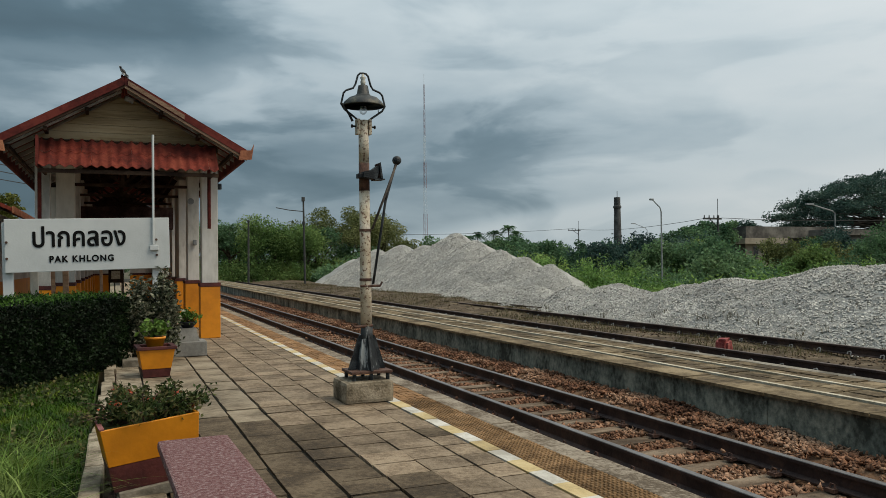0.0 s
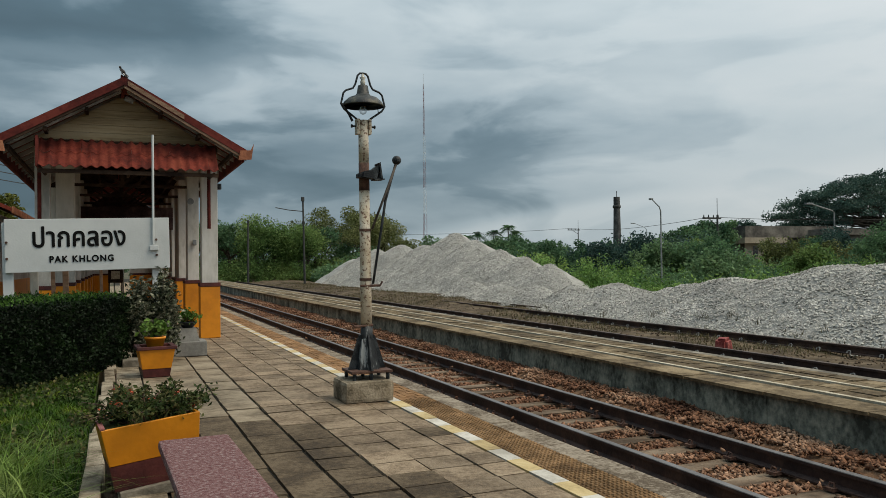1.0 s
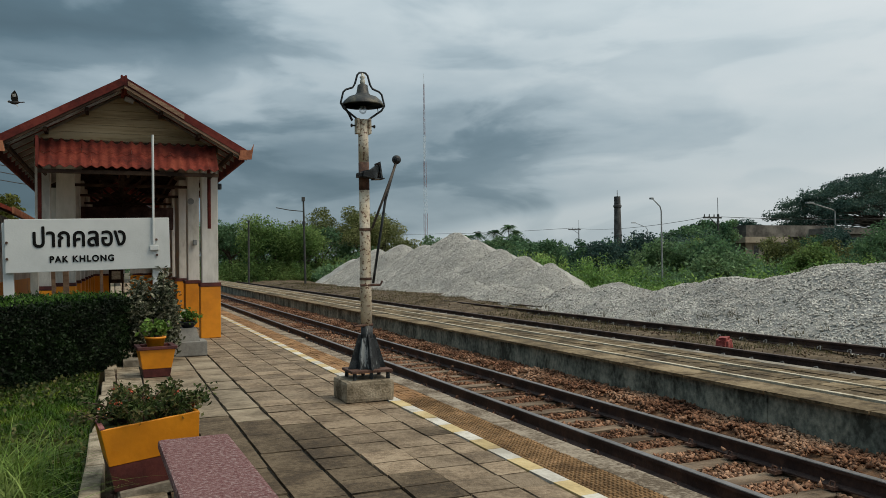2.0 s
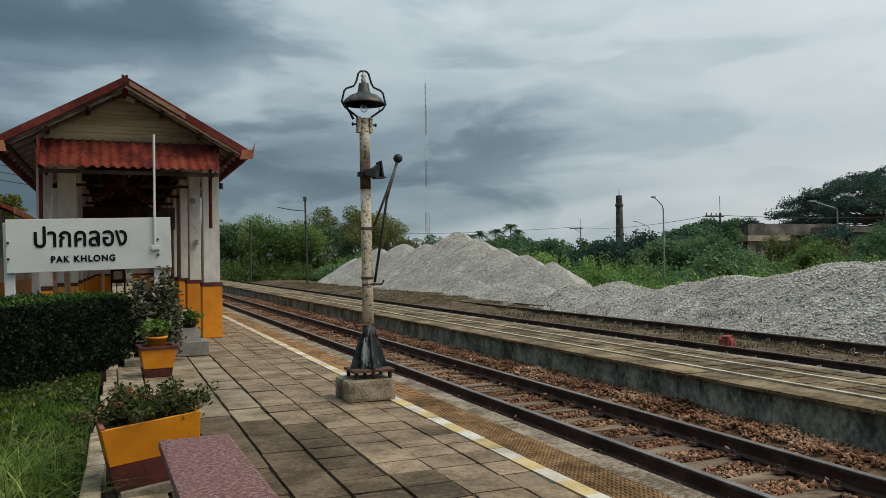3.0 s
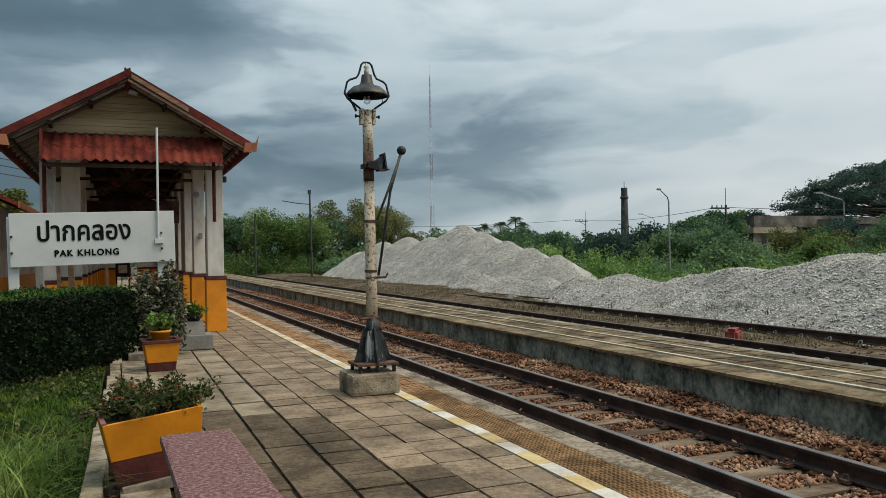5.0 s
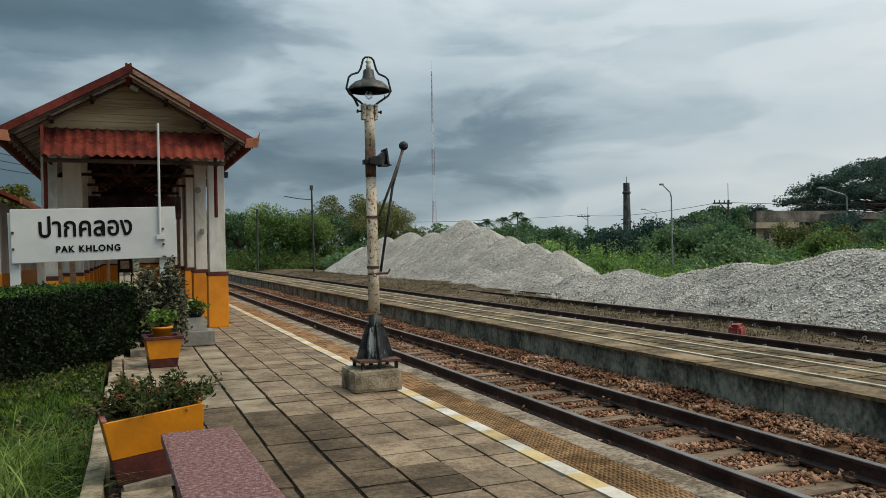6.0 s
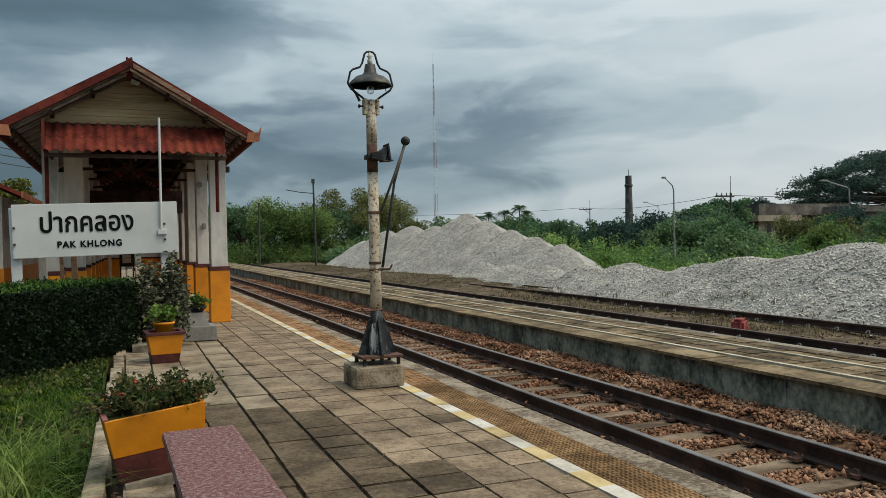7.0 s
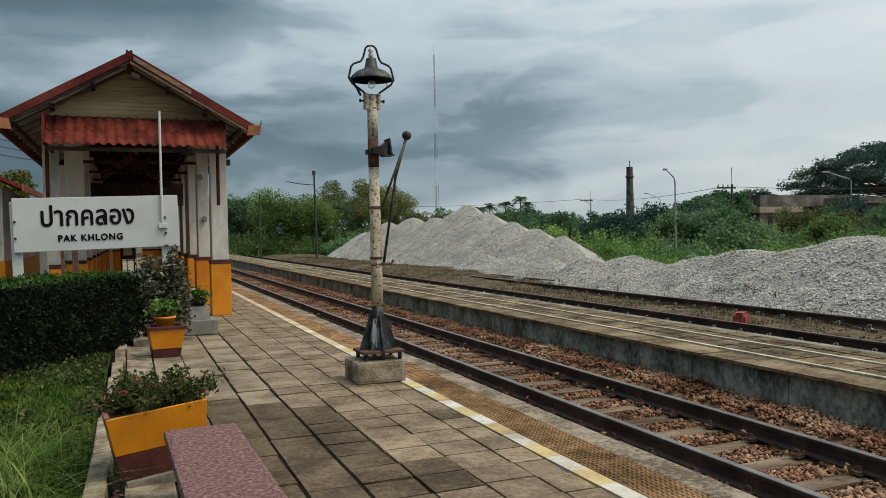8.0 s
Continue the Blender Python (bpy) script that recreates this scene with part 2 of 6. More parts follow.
    rod=mat("weathered_rod", [(0.035, 0.028, 0.023), (0.09, 0.072, 0.058)], 9, 0.7, 0.2, 60),
    glass=None,
    chipped=mat("chipped_black_paint", [(0.007, 0.009, 0.011), (0.012, 0.015, 0.018), (0.02, 0.024, 0.027), (0.03, 0.034, 0.036), (0.30, 0.32, 0.32)], 6, 0.55, 0.3, 60, contrast=0.6, stretch=(1, 1, 0.3)),
    porcelain=mat("insulator_porcelain", [(0.42, 0.40, 0.33), (0.6, 0.58, 0.5)], 12, 0.3, 0.05, 60),
    redstone=mat("red_painted_stone", [(0.14, 0.022, 0.02), (0.27, 0.045, 0.04), (0.38, 0.12, 0.10)], 8, 0.8, 0.5, 30),
    metal=mat("galvanised_pole", [(0.20, 0.21, 0.21), (0.36, 0.37, 0.37)], 3, 0.5, 0.1, 40, metal=0.5),
    darkpole=mat("dark_concrete_pole", [(0.028, 0.03, 0.028), (0.06, 0.062, 0.058)], 3, 0.8, 0.2, 40),
    brick=mat("sooty_brick", [(0.04, 0.041, 0.042), (0.075, 0.076, 0.076), (0.13, 0.13, 0.126)], 0.5, 0.9, 0.4, 8),
    oldwall=mat("mouldy_render", [(0.06, 0.055, 0.05), (0.125, 0.115, 0.10), (0.21, 0.195, 0.17)], 0.35, 0.9, 0.2, 8),
    tan=mat("tan_render", [(0.26, 0.22, 0.165), (0.38, 0.33, 0.25)], 0.6, 0.9, 0.2, 8),
    darkglass=mat("dark_window", [(0.012, 0.012, 0.012), (0.03, 0.03, 0.03)], 2, 0.25, 0.0),
    bark=mat("bark", [(0.03, 0.022, 0.015), (0.075, 0.058, 0.042), (0.12, 0.1, 0.075)], 5, 0.9, 0.6, 20),
    # darker version of the bark, for the rain tree
    darkbark=mat("dark_bark", [(0.012, 0.011, 0.009), (0.03, 0.026, 0.021), (0.05, 0.045, 0.036)], 2, 0.9, 0.5, 12),
    bird=mat("dark_feathers", [(0.010, 0.009, 0.009), (0.022, 0.019, 0.017)], 20, 0.6, 0.0, local=True),
    birdwhite=mat("white_feathers", [(0.5, 0.49, 0.47), (0.62, 0.61, 0.6)], 20, 0.7, 0.0, local=True),
    beak=mat("yellow_beak", [(0.5, 0.3, 0.03), (0.6, 0.36, 0.05)], 20, 0.5, 0.0, local=True),
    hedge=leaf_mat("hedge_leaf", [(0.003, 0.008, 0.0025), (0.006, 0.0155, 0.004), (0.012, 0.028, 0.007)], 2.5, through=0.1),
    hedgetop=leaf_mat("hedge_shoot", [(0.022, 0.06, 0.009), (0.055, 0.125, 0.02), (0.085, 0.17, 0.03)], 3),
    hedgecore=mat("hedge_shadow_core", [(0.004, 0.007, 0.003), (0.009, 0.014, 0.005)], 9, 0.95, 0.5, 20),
    grass=leaf_mat("grass_blade", [(0.018, 0.048, 0.004), (0.048, 0.103, 0.008), (0.125, 0.168, 0.018)], 1.8, 0.5, through=0.2),
    lily=leaf_mat("long_grass_blade", [(0.055, 0.11, 0.014), (0.11, 0.18, 0.032), (0.22, 0.285, 0.08)], 2.5, 0.4),
    weed=leaf_mat("weed_leaf", [(0.06, 0.055, 0.022), (0.135, 0.112, 0.055)], 2),
    croton=leaf_mat("croton_leaf", [(0.024, 0.037, 0.016), (0.055, 0.066, 0.036), (0.17, 0.17, 0.115), (0.40, 0.39, 0.29)], 16, 0.5),
    herb=leaf_mat("light_green_leaf", [(0.07, 0.13, 0.02), (0.15, 0.25, 0.05)], 12, 0.35),
    ixora=leaf_mat("ixora_leaf", [(0.02, 0.036, 0.010), (0.055, 0.08, 0.022), (0.14, 0.12, 0.05)], 12, 0.5),
    flower=leaf_mat("ixora_flower", [(0.42, 0.075, 0.035), (0.58, 0.14, 0.075)], 12, 0.3),
    twig=mat("twig", [(0.07, 0.04, 0.028), (0.13, 0.085, 0.06)], 20, 0.9, 0.0),
    # bush and dark tree greens are lifted to hold some distance haze
    bush=leaf_mat("bush_leaf_hazy", [(0.08, 0.165, 0.048), (0.16, 0.28, 0.072), (0.265, 0.385, 0.11)], 0.30, 0.45, through=0.4),
    wood1=leaf_mat("tree_leaf_dark_hazy", [(0.058, 0.125, 0.066), (0.112, 0.20, 0.096), (0.18, 0.28, 0.13)], 0.14, 0.45, through=0.4),
    wood2=leaf_mat("tree_leaf_light", [(0.075, 0.14, 0.042), (0.15, 0.235, 0.072), (0.25, 0.33, 0.11)], 0.25, 0.45, through=0.5),
    wood3=leaf_mat("tree_leaf_brown", [(0.085, 0.105, 0.038), (0.165, 0.185, 0.066), (0.25, 0.255, 0.105)], 0.3, 0.45, through=0.35),
    # paler and bluer than the leaf itself: far haze mixed into the colour
    rain=leaf_mat("rain_tree_leaf_hazy", [(0.032, 0.066, 0.058), (0.056, 0.105, 0.084), (0.09, 0.145, 0.108)], 0.15, 0.4, through=0.35),
    cane=leaf_mat("yellow_green_leaf", [(0.10, 0.12, 0.025), (0.20, 0.20, 0.05)], 0.4, 0.4),
    mastred=mat("mast_red", [(0.22, 0.12, 0.125), (0.30, 0.17, 0.175)], 0.2, 0.6, 0.0),
    mastwhite=mat("mast_grey_white", [(0.62, 0.66, 0.68), (0.7, 0.74, 0.76)], 0.2, 0.6, 0.0),
    poster=mat("notice_paper", [(0.30, 0.25, 0.16), (0.62, 0.56, 0.42)], 14, 0.7, 0.0),
)


def peeling():
    """Cream paint flaked away to rust in patches."""
    m = mat("peeling_cream_paint", [(0.44, 0.36, 0.25), (0.58, 0.50, 0.37), (0.67, 0.60, 0.49)], 4, 0.7, 0.35, 50)
    nt = m.node_tree
    n, l = nt.nodes.new, nt.links.new
    b = nt.nodes["Principled BSDF"]
    g, t, r, mx = n("ShaderNodeNewGeometry"), n("ShaderNodeTexNoise"), n("ShaderNodeValToRGB"), n("ShaderNodeMix")
    t.inputs["Scale"].default_value, t.inputs["Detail"].default_value, t.inputs["Roughness"].default_value = 30, 5, 0.6
    l(g.outputs["Position"], t.inputs["Vector"]), l(t.outputs["Fac"], r.inputs[0])
    r.color_ramp.elements[0].position, r.color_ramp.elements[1].position = 0.55, 0.60
    mx.data_type = "RGBA"
    old = b.inputs["Base Color"].links[0].from_socket
    l(r.outputs[0], mx.inputs["Factor"])
    l(old, mx.inputs["A"])
    mx.inputs["B"].default_value = (0.16, 0.085, 0.05, 1)
    l(mx.outputs["Result"], b.inputs["Base Color"])
    return m


def clear_glass():
    m = bpy.data.materials.new("bulb_glass")
    m.use_nodes = True
    b = m.node_tree.nodes["Principled BSDF"]
    b.inputs["Transmission Weight"].default_value, b.inputs["Roughness"].default_value = 0.85, 0.05
    b.inputs["Base Color"].default_value = (0.97, 0.97, 0.96, 1)
    b.inputs["IOR"].default_value, b.inputs["Alpha"].default_value = 1.2, 0.35
    return m


M["peel"], M["glass"] = peeling(), clear_glass()


# ---- mesh helpers ----
def link_mesh(name, me, material, parent=None, label="", smooth=False):
    if material is not None:
        me.materials.append(material)
    if smooth:
        me.polygons.foreach_set("use_smooth", [True] * len(me.polygons))
    ob = new(name, me)
    if parent is not None:
        ob.parent = parent
        if parent.parent is None:
            ob.matrix_parent_inverse = parent.matrix_basis.inverted()
    if label:
        tagged(ob, label)
    return ob


def part(name, bm, material, parent=None, label="", smooth=False):
    """One mesh object, built in world places, under a thing or a part."""
    me = bpy.data.meshes.new(name)
    bm.normal_update()
    bm.to_mesh(me)
    bm.free()
    return link_mesh(name, me, material, parent, label, smooth)


def thing(name, x, y, z, label, category, group="", kind=""):
    ob = new(name)
    ob.empty_display_size = 0.1
    ob.matrix_basis = pose(x, y, z)
    return tagged(ob, label, category, group, kind)


def box(bm, x0, x1, y0, y1, z0, z1, bevel=0.0, m=None):
    c = [(x, y, z) for z in (z0, z1) for y in (y0, y1) for x in (x0, x1)]
    vs = [bm.verts.new(p) for p in c]
    fs = [bm.faces.new([vs[i] for i in f]) for f in ((0, 2, 3, 1), (4, 5, 7, 6), (0, 1, 5, 4), (2, 6, 7, 3), (0, 4, 6, 2), (1, 3, 7, 5))]
    if m is not None:
        bmesh.ops.transform(bm, matrix=m, verts=vs)
    if bevel:
        bmesh.ops.bevel(bm, geom=list({e for f in fs for e in f.edges}), offset=bevel, segments=2, affect="EDGES", profile=0.6)
    return bm


def B(*a, **k):
    return box(bmesh.new(), *a, **k)


def tube(bm, pts, radii, seg=10, cap=True):
    """A round bar through the points, with a radius at each."""
    pts = [Vector(p) for p in pts]
    if isinstance(radii, (int, float)):
        radii = [radii] * len(pts)
    rings, side = [], None
    for i, p in enumerate(pts):
        d = (pts[min(i + 1, len(pts) - 1)] - pts[max(i - 1, 0)]).normalized()
        if side is None:
            side = d.orthogonal().normalized()
        side = (side - d * side.dot(d)).normalized()
        up = d.cross(side)
        rings.append([bm.verts.new(p + (side * math.cos(a) + up * math.sin(a)) * radii[i]) for a in (2 * math.pi * j / seg for j in range(seg))])
    for r0, r1 in zip(rings, rings[1:]):
        for j in range(seg):
            bm.faces.new((r0[j], r0[(j + 1) % seg], r1[(j + 1) % seg], r1[j]))
    if cap:
        bm.faces.new(rings[0][::-1]), bm.faces.new(rings[-1])
    return bm


def T(pts, radii, seg=10):
    return tube(bmesh.new(), pts, radii, seg)


def lathe(bm, x, y, profile, seg=20):
    """A turned shape about the upright line through x, y; profile of (radius, z)."""
    return tube(bm, [(x, y, z) for r, z in profile], [max(r, 0.0005) for r, z in profile], seg)


def frustum(bm, b, t, z0, z1):
    """A tapered block between two rectangles (x0, x1, y0, y1)."""
    v = [bm.verts.new(p) for r, z in ((b, z0), (t, z1)) for p in ((r[0], r[2], z), (r[1], r[2], z), (r[1], r[3], z), (r[0], r[3], z))]
    for f in ((3, 2, 1, 0), (4, 5, 6, 7), (0, 1, 5, 4), (1, 2, 6, 5), (2, 3, 7, 6), (3, 0, 4, 7)):
        bm.faces.new([v[i] for i in f])
    return bm


def extrude_profile(bm, prof, y0, y1):
    """A profile of (x, z) carried along y."""
    a = [bm.verts.new((x, y0, z)) for x, z in prof]
    c = [bm.verts.new((x, y1, z)) for x, z in prof]
    k = len(prof)
    for i in range(k):
        bm.faces.new((a[i], a[(i + 1) % k], c[(i + 1) % k], c[i]))
    bm.faces.new(a[::-1]), bm.faces.new(c)
    bmesh.ops.recalc_face_normals(bm, faces=bm.faces[:])
    return bm


def raw(name, verts, faces, material, parent=None, label=""):
    me = bpy.data.meshes.new(name)
    nv, nf, k = len(verts), len(faces), faces.shape[1]
    me.vertices.add(nv), me.loops.add(nf * k), me.polygons.add(nf)
    me.vertices.foreach_set("co", np.asarray(verts, np.float32).ravel())
    me.loops.foreach_set("vertex_index", np.asarray(faces, np.int32).ravel())
    me.polygons.foreach_set("loop_start", np.arange(0, nf * k, k, dtype=np.int32))
    me.polygons.foreach_set("loop_total", np.full(nf, k, np.int32))
    me.update(calc_edges=True)
    return link_mesh(name, me, material, parent, label)


OCT_F = np.array([(0, 2, 4), (2, 1, 4), (1, 3, 4), (3, 0, 4), (2, 0, 5), (1, 2, 5), (3, 1, 5), (0, 3, 5)])


def stone_mesh(name, pts, size, material, rng, parent=None, flat=0.7, jag=0.34, sides=8):
    """Broken stones, each an uneven eight-sided lump; those sunk in a heap show four sides."""
    n = len(pts)
    base = np.array([(1, 0, 0), (-1, 0, 0), (0, 1, 0), (0, -1, 0), (0, 0, 1), (0, 0, -1)], float)
    v = base[None] * rng.uniform(0.5, 1.3, (n, 6, 1)) + rng.normal(0, jag, (n, 6, 3))
    a = rng.uniform(0, 2 * np.pi, n)
    tl = rng.normal(0, 0.6, n)
    c, s, ct, st = np.cos(a), np.sin(a), np.cos(tl), np.sin(tl)
    x, y, z = v[..., 0], v[..., 1], v[..., 2] * flat
    y, z = y * ct[:, None] - z * st[:, None], y * st[:, None] + z * ct[:, None]
    x, y = x * c[:, None] - y * s[:, None], x * s[:, None] + y * c[:, None]
    r = size * rng.uniform(0.55, 1.35, (n, 1))
    verts = np.stack([x * r, y * r, z * r], -1) + np.asarray(pts)[:, None]
    faces = (OCT_F[None, :sides] + 6 * np.arange(n)[:, None, None]).reshape(-1, 3)
    return raw(name, verts.reshape(-1, 3), faces, material, parent)


def leaf_arrays(pts, size, rng, aspect=0.5, up=0.3):
    """Pointed folded leaves of two faces about the points."""
    n = len(pts)
    d = rng.normal(0, 1, (n, 3))
    d[:, 2] = d[:, 2] * 0.7 + up
    d /= np.linalg.norm(d, axis=1, keepdims=True)
    q = rng.normal(0, 1, (n, 3))
    s = np.cross(d, q)
    s /= np.linalg.norm(s, axis=1, keepdims=True) + 1e-9
    nn = np.cross(d, s)
    L = (size * rng.uniform(0.6, 1.3, n))[:, None]
    p = np.asarray(pts)
    v = np.stack([p - d * L * 0.5, p + s * L * aspect * 0.5 + nn * L * 0.12, p + d * L * 0.5, p - s * L * aspect * 0.5 + nn * L * 0.12], 1)
    f = (np.array([(0, 1, 2), (0, 2, 3)])[None] + 4 * np.arange(n)[:, None, None]).reshape(-1, 3)
    return v.reshape(-1, 3), f


def leaf_mesh(name, pts, size, material, rng, parent=None, aspect=0.5, up=0.3, label=""):
    v, f = leaf_arrays(pts, size, rng, aspect, up)
    return raw(name, v, f, material, parent, label)


def blades(name, roots, length, width, lean, material, rng, parent=None, segs=3):
    """Grass blades that bend over, as narrow strips."""
    n = len(roots)
    a = rng.uniform(0, 2 * np.pi, n)
    dx, dy = np.cos(a), np.sin(a)
    L, le = length * rng.uniform(0.6, 1.3, n), lean * rng.uniform(0.4, 1.4, n)
    w = width * rng.uniform(0.7, 1.3, n)
    rows = []
    for i in range(segs + 1):
        t = i / segs
        out, hgt = L * le * t ** 1.8, L * (t - 0.45 * le * t ** 2.2)
        c = np.stack([roots[:, 0] + dx * out, roots[:, 1] + dy * out, roots[:, 2] + hgt], -1)
        ww = (w * (1 - t) ** 0.7 * 0.5)[:, None] * np.stack([-dy, dx, 0 * dx], -1)
        rows += [c - ww, c + ww]
    v = np.stack(rows, 1)
    k = 2 * (segs + 1)
    quad = np.array([(2 * i, 2 * i + 1, 2 * i + 3, 2 * i + 2) for i in range(segs)])
    f = (quad[None] + k * np.arange(n)[:, None, None]).reshape(-1, 4)
    return raw(name, v.reshape(-1, 3), f, material, parent)


def piece_mesh(name, sx, sy, sz, bevel, material, jitter=0.0):
    """A shared slab, its top at z = 0, with worn edges."""
    bm = bmesh.new()
    b = bevel
    frustum(bm, (-sx / 2, sx / 2, -sy / 2, sy / 2), (-sx / 2, sx / 2, -sy / 2, sy / 2), -sz, -b)
    top = [v for v in bm.verts if v.co.z > -sz / 2]
    face = [f for f in bm.faces if all(v in top for v in f.verts)]
    r = bmesh.ops.inset_individual(bm, faces=face, thickness=b, depth=b)
    for v in bm.verts:
        v.co.x += random.uniform(-jitter, jitter)
        v.co.y += random.uniform(-jitter, jitter)
    me = bpy.data.meshes.new(name)
    bm.normal_update(), bm.to_mesh(me), bm.free()
    me.materials.append(material)
    return me


def piece(name, me, parent, m):
    ob = new(name, me)
    ob.parent = parent
    ob.matrix_basis = m
    return ob


def fbm(x, y, s):
    return noise.fractal((x * s, y * s, 3.7), 1.0, 2.0, 4)


# ---- ground, platforms, tracks ----
def structure(ob, label, category):
    return tagged(ob, label, category, kind="structure")


def build_ground():
    bm = bmesh.new()
    xs = [-4000, -900, -200, -60, -20, -2.4, -0.4, 11, 30, 60, 150, 900, 4000]
    ys = [-4000, -900, -200, -40, -4, 14, 30, 60, 120, 300, 1000, 4000]
    g = [[bm.verts.new((x, y, -0.42)) for y in ys] for x in xs]
    for i in range(len(xs) - 1):
        for j in range(len(ys) - 1):
            bm.faces.new((g[i][j], g[i + 1][j], g[i + 1][j + 1], g[i][j + 1]))
    structure(part("ground", bm, M["ground"]), "dry earth ground with sparse grass", "ground")


def build_platforms():
    p = thing("platform_main", 1.6, 16, -0.42, "grey paved station platform with a painted edge line", "platform", kind="structure")
    part("platform_body", B(-0.04, 2.66, -8, 90, -0.42, -0.03), M["joint"], p, "dark soil showing in the joints")
    part("edge_bed", B(2.662, 3.17, -8, 90, -0.42, -0.024), M["joint"], p)
    bm = bmesh.new()
    y = -8.0
    rng = random.Random(4)
    while y < 90:
        ln = 1.45
        box(bm, 3.172, 3.40 + rng.uniform(-0.006, 0.006), y + 0.006, y + ln - 0.006, -0.55, rng.uniform(-0.008, 0.004), 0.014 if y < 30 else 0)
        y += ln
    part("kerb", bm, M["pale"], p, "pale chipped concrete coping")
    # island platform between the tracks
    q = thing("platform_island", 6.9, 16, -0.42, "low narrow island platform with two white lines", "platform", kind="structure")
    y = -6.0
    while y < 110:
        ln = 2.4
        part("wall_panel", B(6.045 + rng.uniform(-0.006, 0.006), 6.32, y + 0.004, y + ln - 0.004, -0.5, 0.12), M["wall2"], q, "stained dark concrete retaining wall")
        y += ln
    coping = [piece_mesh("coping_slab", 0.40, 1.185, 0.044, 0.01, M["island"], 0.004) for _ in range(3)]
    y = -6.0
    while y < 110:
        piece("coping_slab", coping[int(y) % 3], q, pose(6.20 - 6.9, y + 0.6 - 16, 0.165 + 0.42 + rng.uniform(-0.004, 0.003), 0, rng.uniform(-0.4, 0.4), rng.uniform(-0.2, 0.2)))
        y += 1.2
    part("fill", B(6.325, 7.62, -6, 110, -0.5, 0.135), M["joint"], q)
    part("back_wall", B(7.625, 7.78, -6, 110, -0.5, 0.15), M["concrete"], q)
    part("white_line", B(6.445, 6.505, -6, 110, 0.10, 0.168), M["cream"], q, "worn cream painted line")
    part("white_line", B(7.065, 7.12, -6, 110, 0.10, 0.168), M["cream"], q, "worn cream painted line")
    return p, q


def rail_mesh(x, z, y0, y1, parent, head):
    foot, web, hw, h = 0.058, 0.010, 0.034, 0.15
    prof = [(x - foot, z - h), (x + foot, z - h), (x + foot, z - h + 0.012), (x + web, z - h + 0.03), (x + web, z - 0.04), (x + hw, z - 0.032), (x + hw, z - 0.008),
            (x - hw, z - 0.008), (x - hw, z - 0.032), (x - web, z - 0.04), (x - web, z - h + 0.03), (x - foot, z - h + 0.012)]
    r = part("rail", extrude_profile(bmesh.new(), prof, y0, y1), M["rail"], parent, "dark rusty running rail")
    hp = [(x - hw, z - 0.0075), (x + hw, z - 0.0075), (x + hw - 0.003, z - 0.002), (x + hw - 0.01, z), (x - hw + 0.01, z), (x - hw + 0.003, z - 0.002)]
    part("rail_head", extrude_profile(bmesh.new(), hp, y0, y1), head, r, "worn rail head")


def bed_height(x, y):
    """The ballast lies low between the rails and is heaped against the island wall."""
    k = min(1.0, max(0.0, (x - 5.25) / 0.45))
    return -0.345 + 0.035 * fbm(x, y, 1.6) + 0.135 * k * k * (3 - 2 * k) - 0.05 * max(0, 3.75 - x)


def siding_height(x, y):
    """Weedy ground beside the island, rising over the buried end of the siding."""
    k = min(1.0, max(0.0, (y - 17) / 12)) * min(1.0, max(0.0, (x - 10.5) / 0.7))
    return -0.165 + 0.05 * fbm(x, y, 0.9) + 0.025 * fbm(x, y, 4) + 0.05 * max(0, 0.8 - abs(x - 10.4)) + 0.17 * k


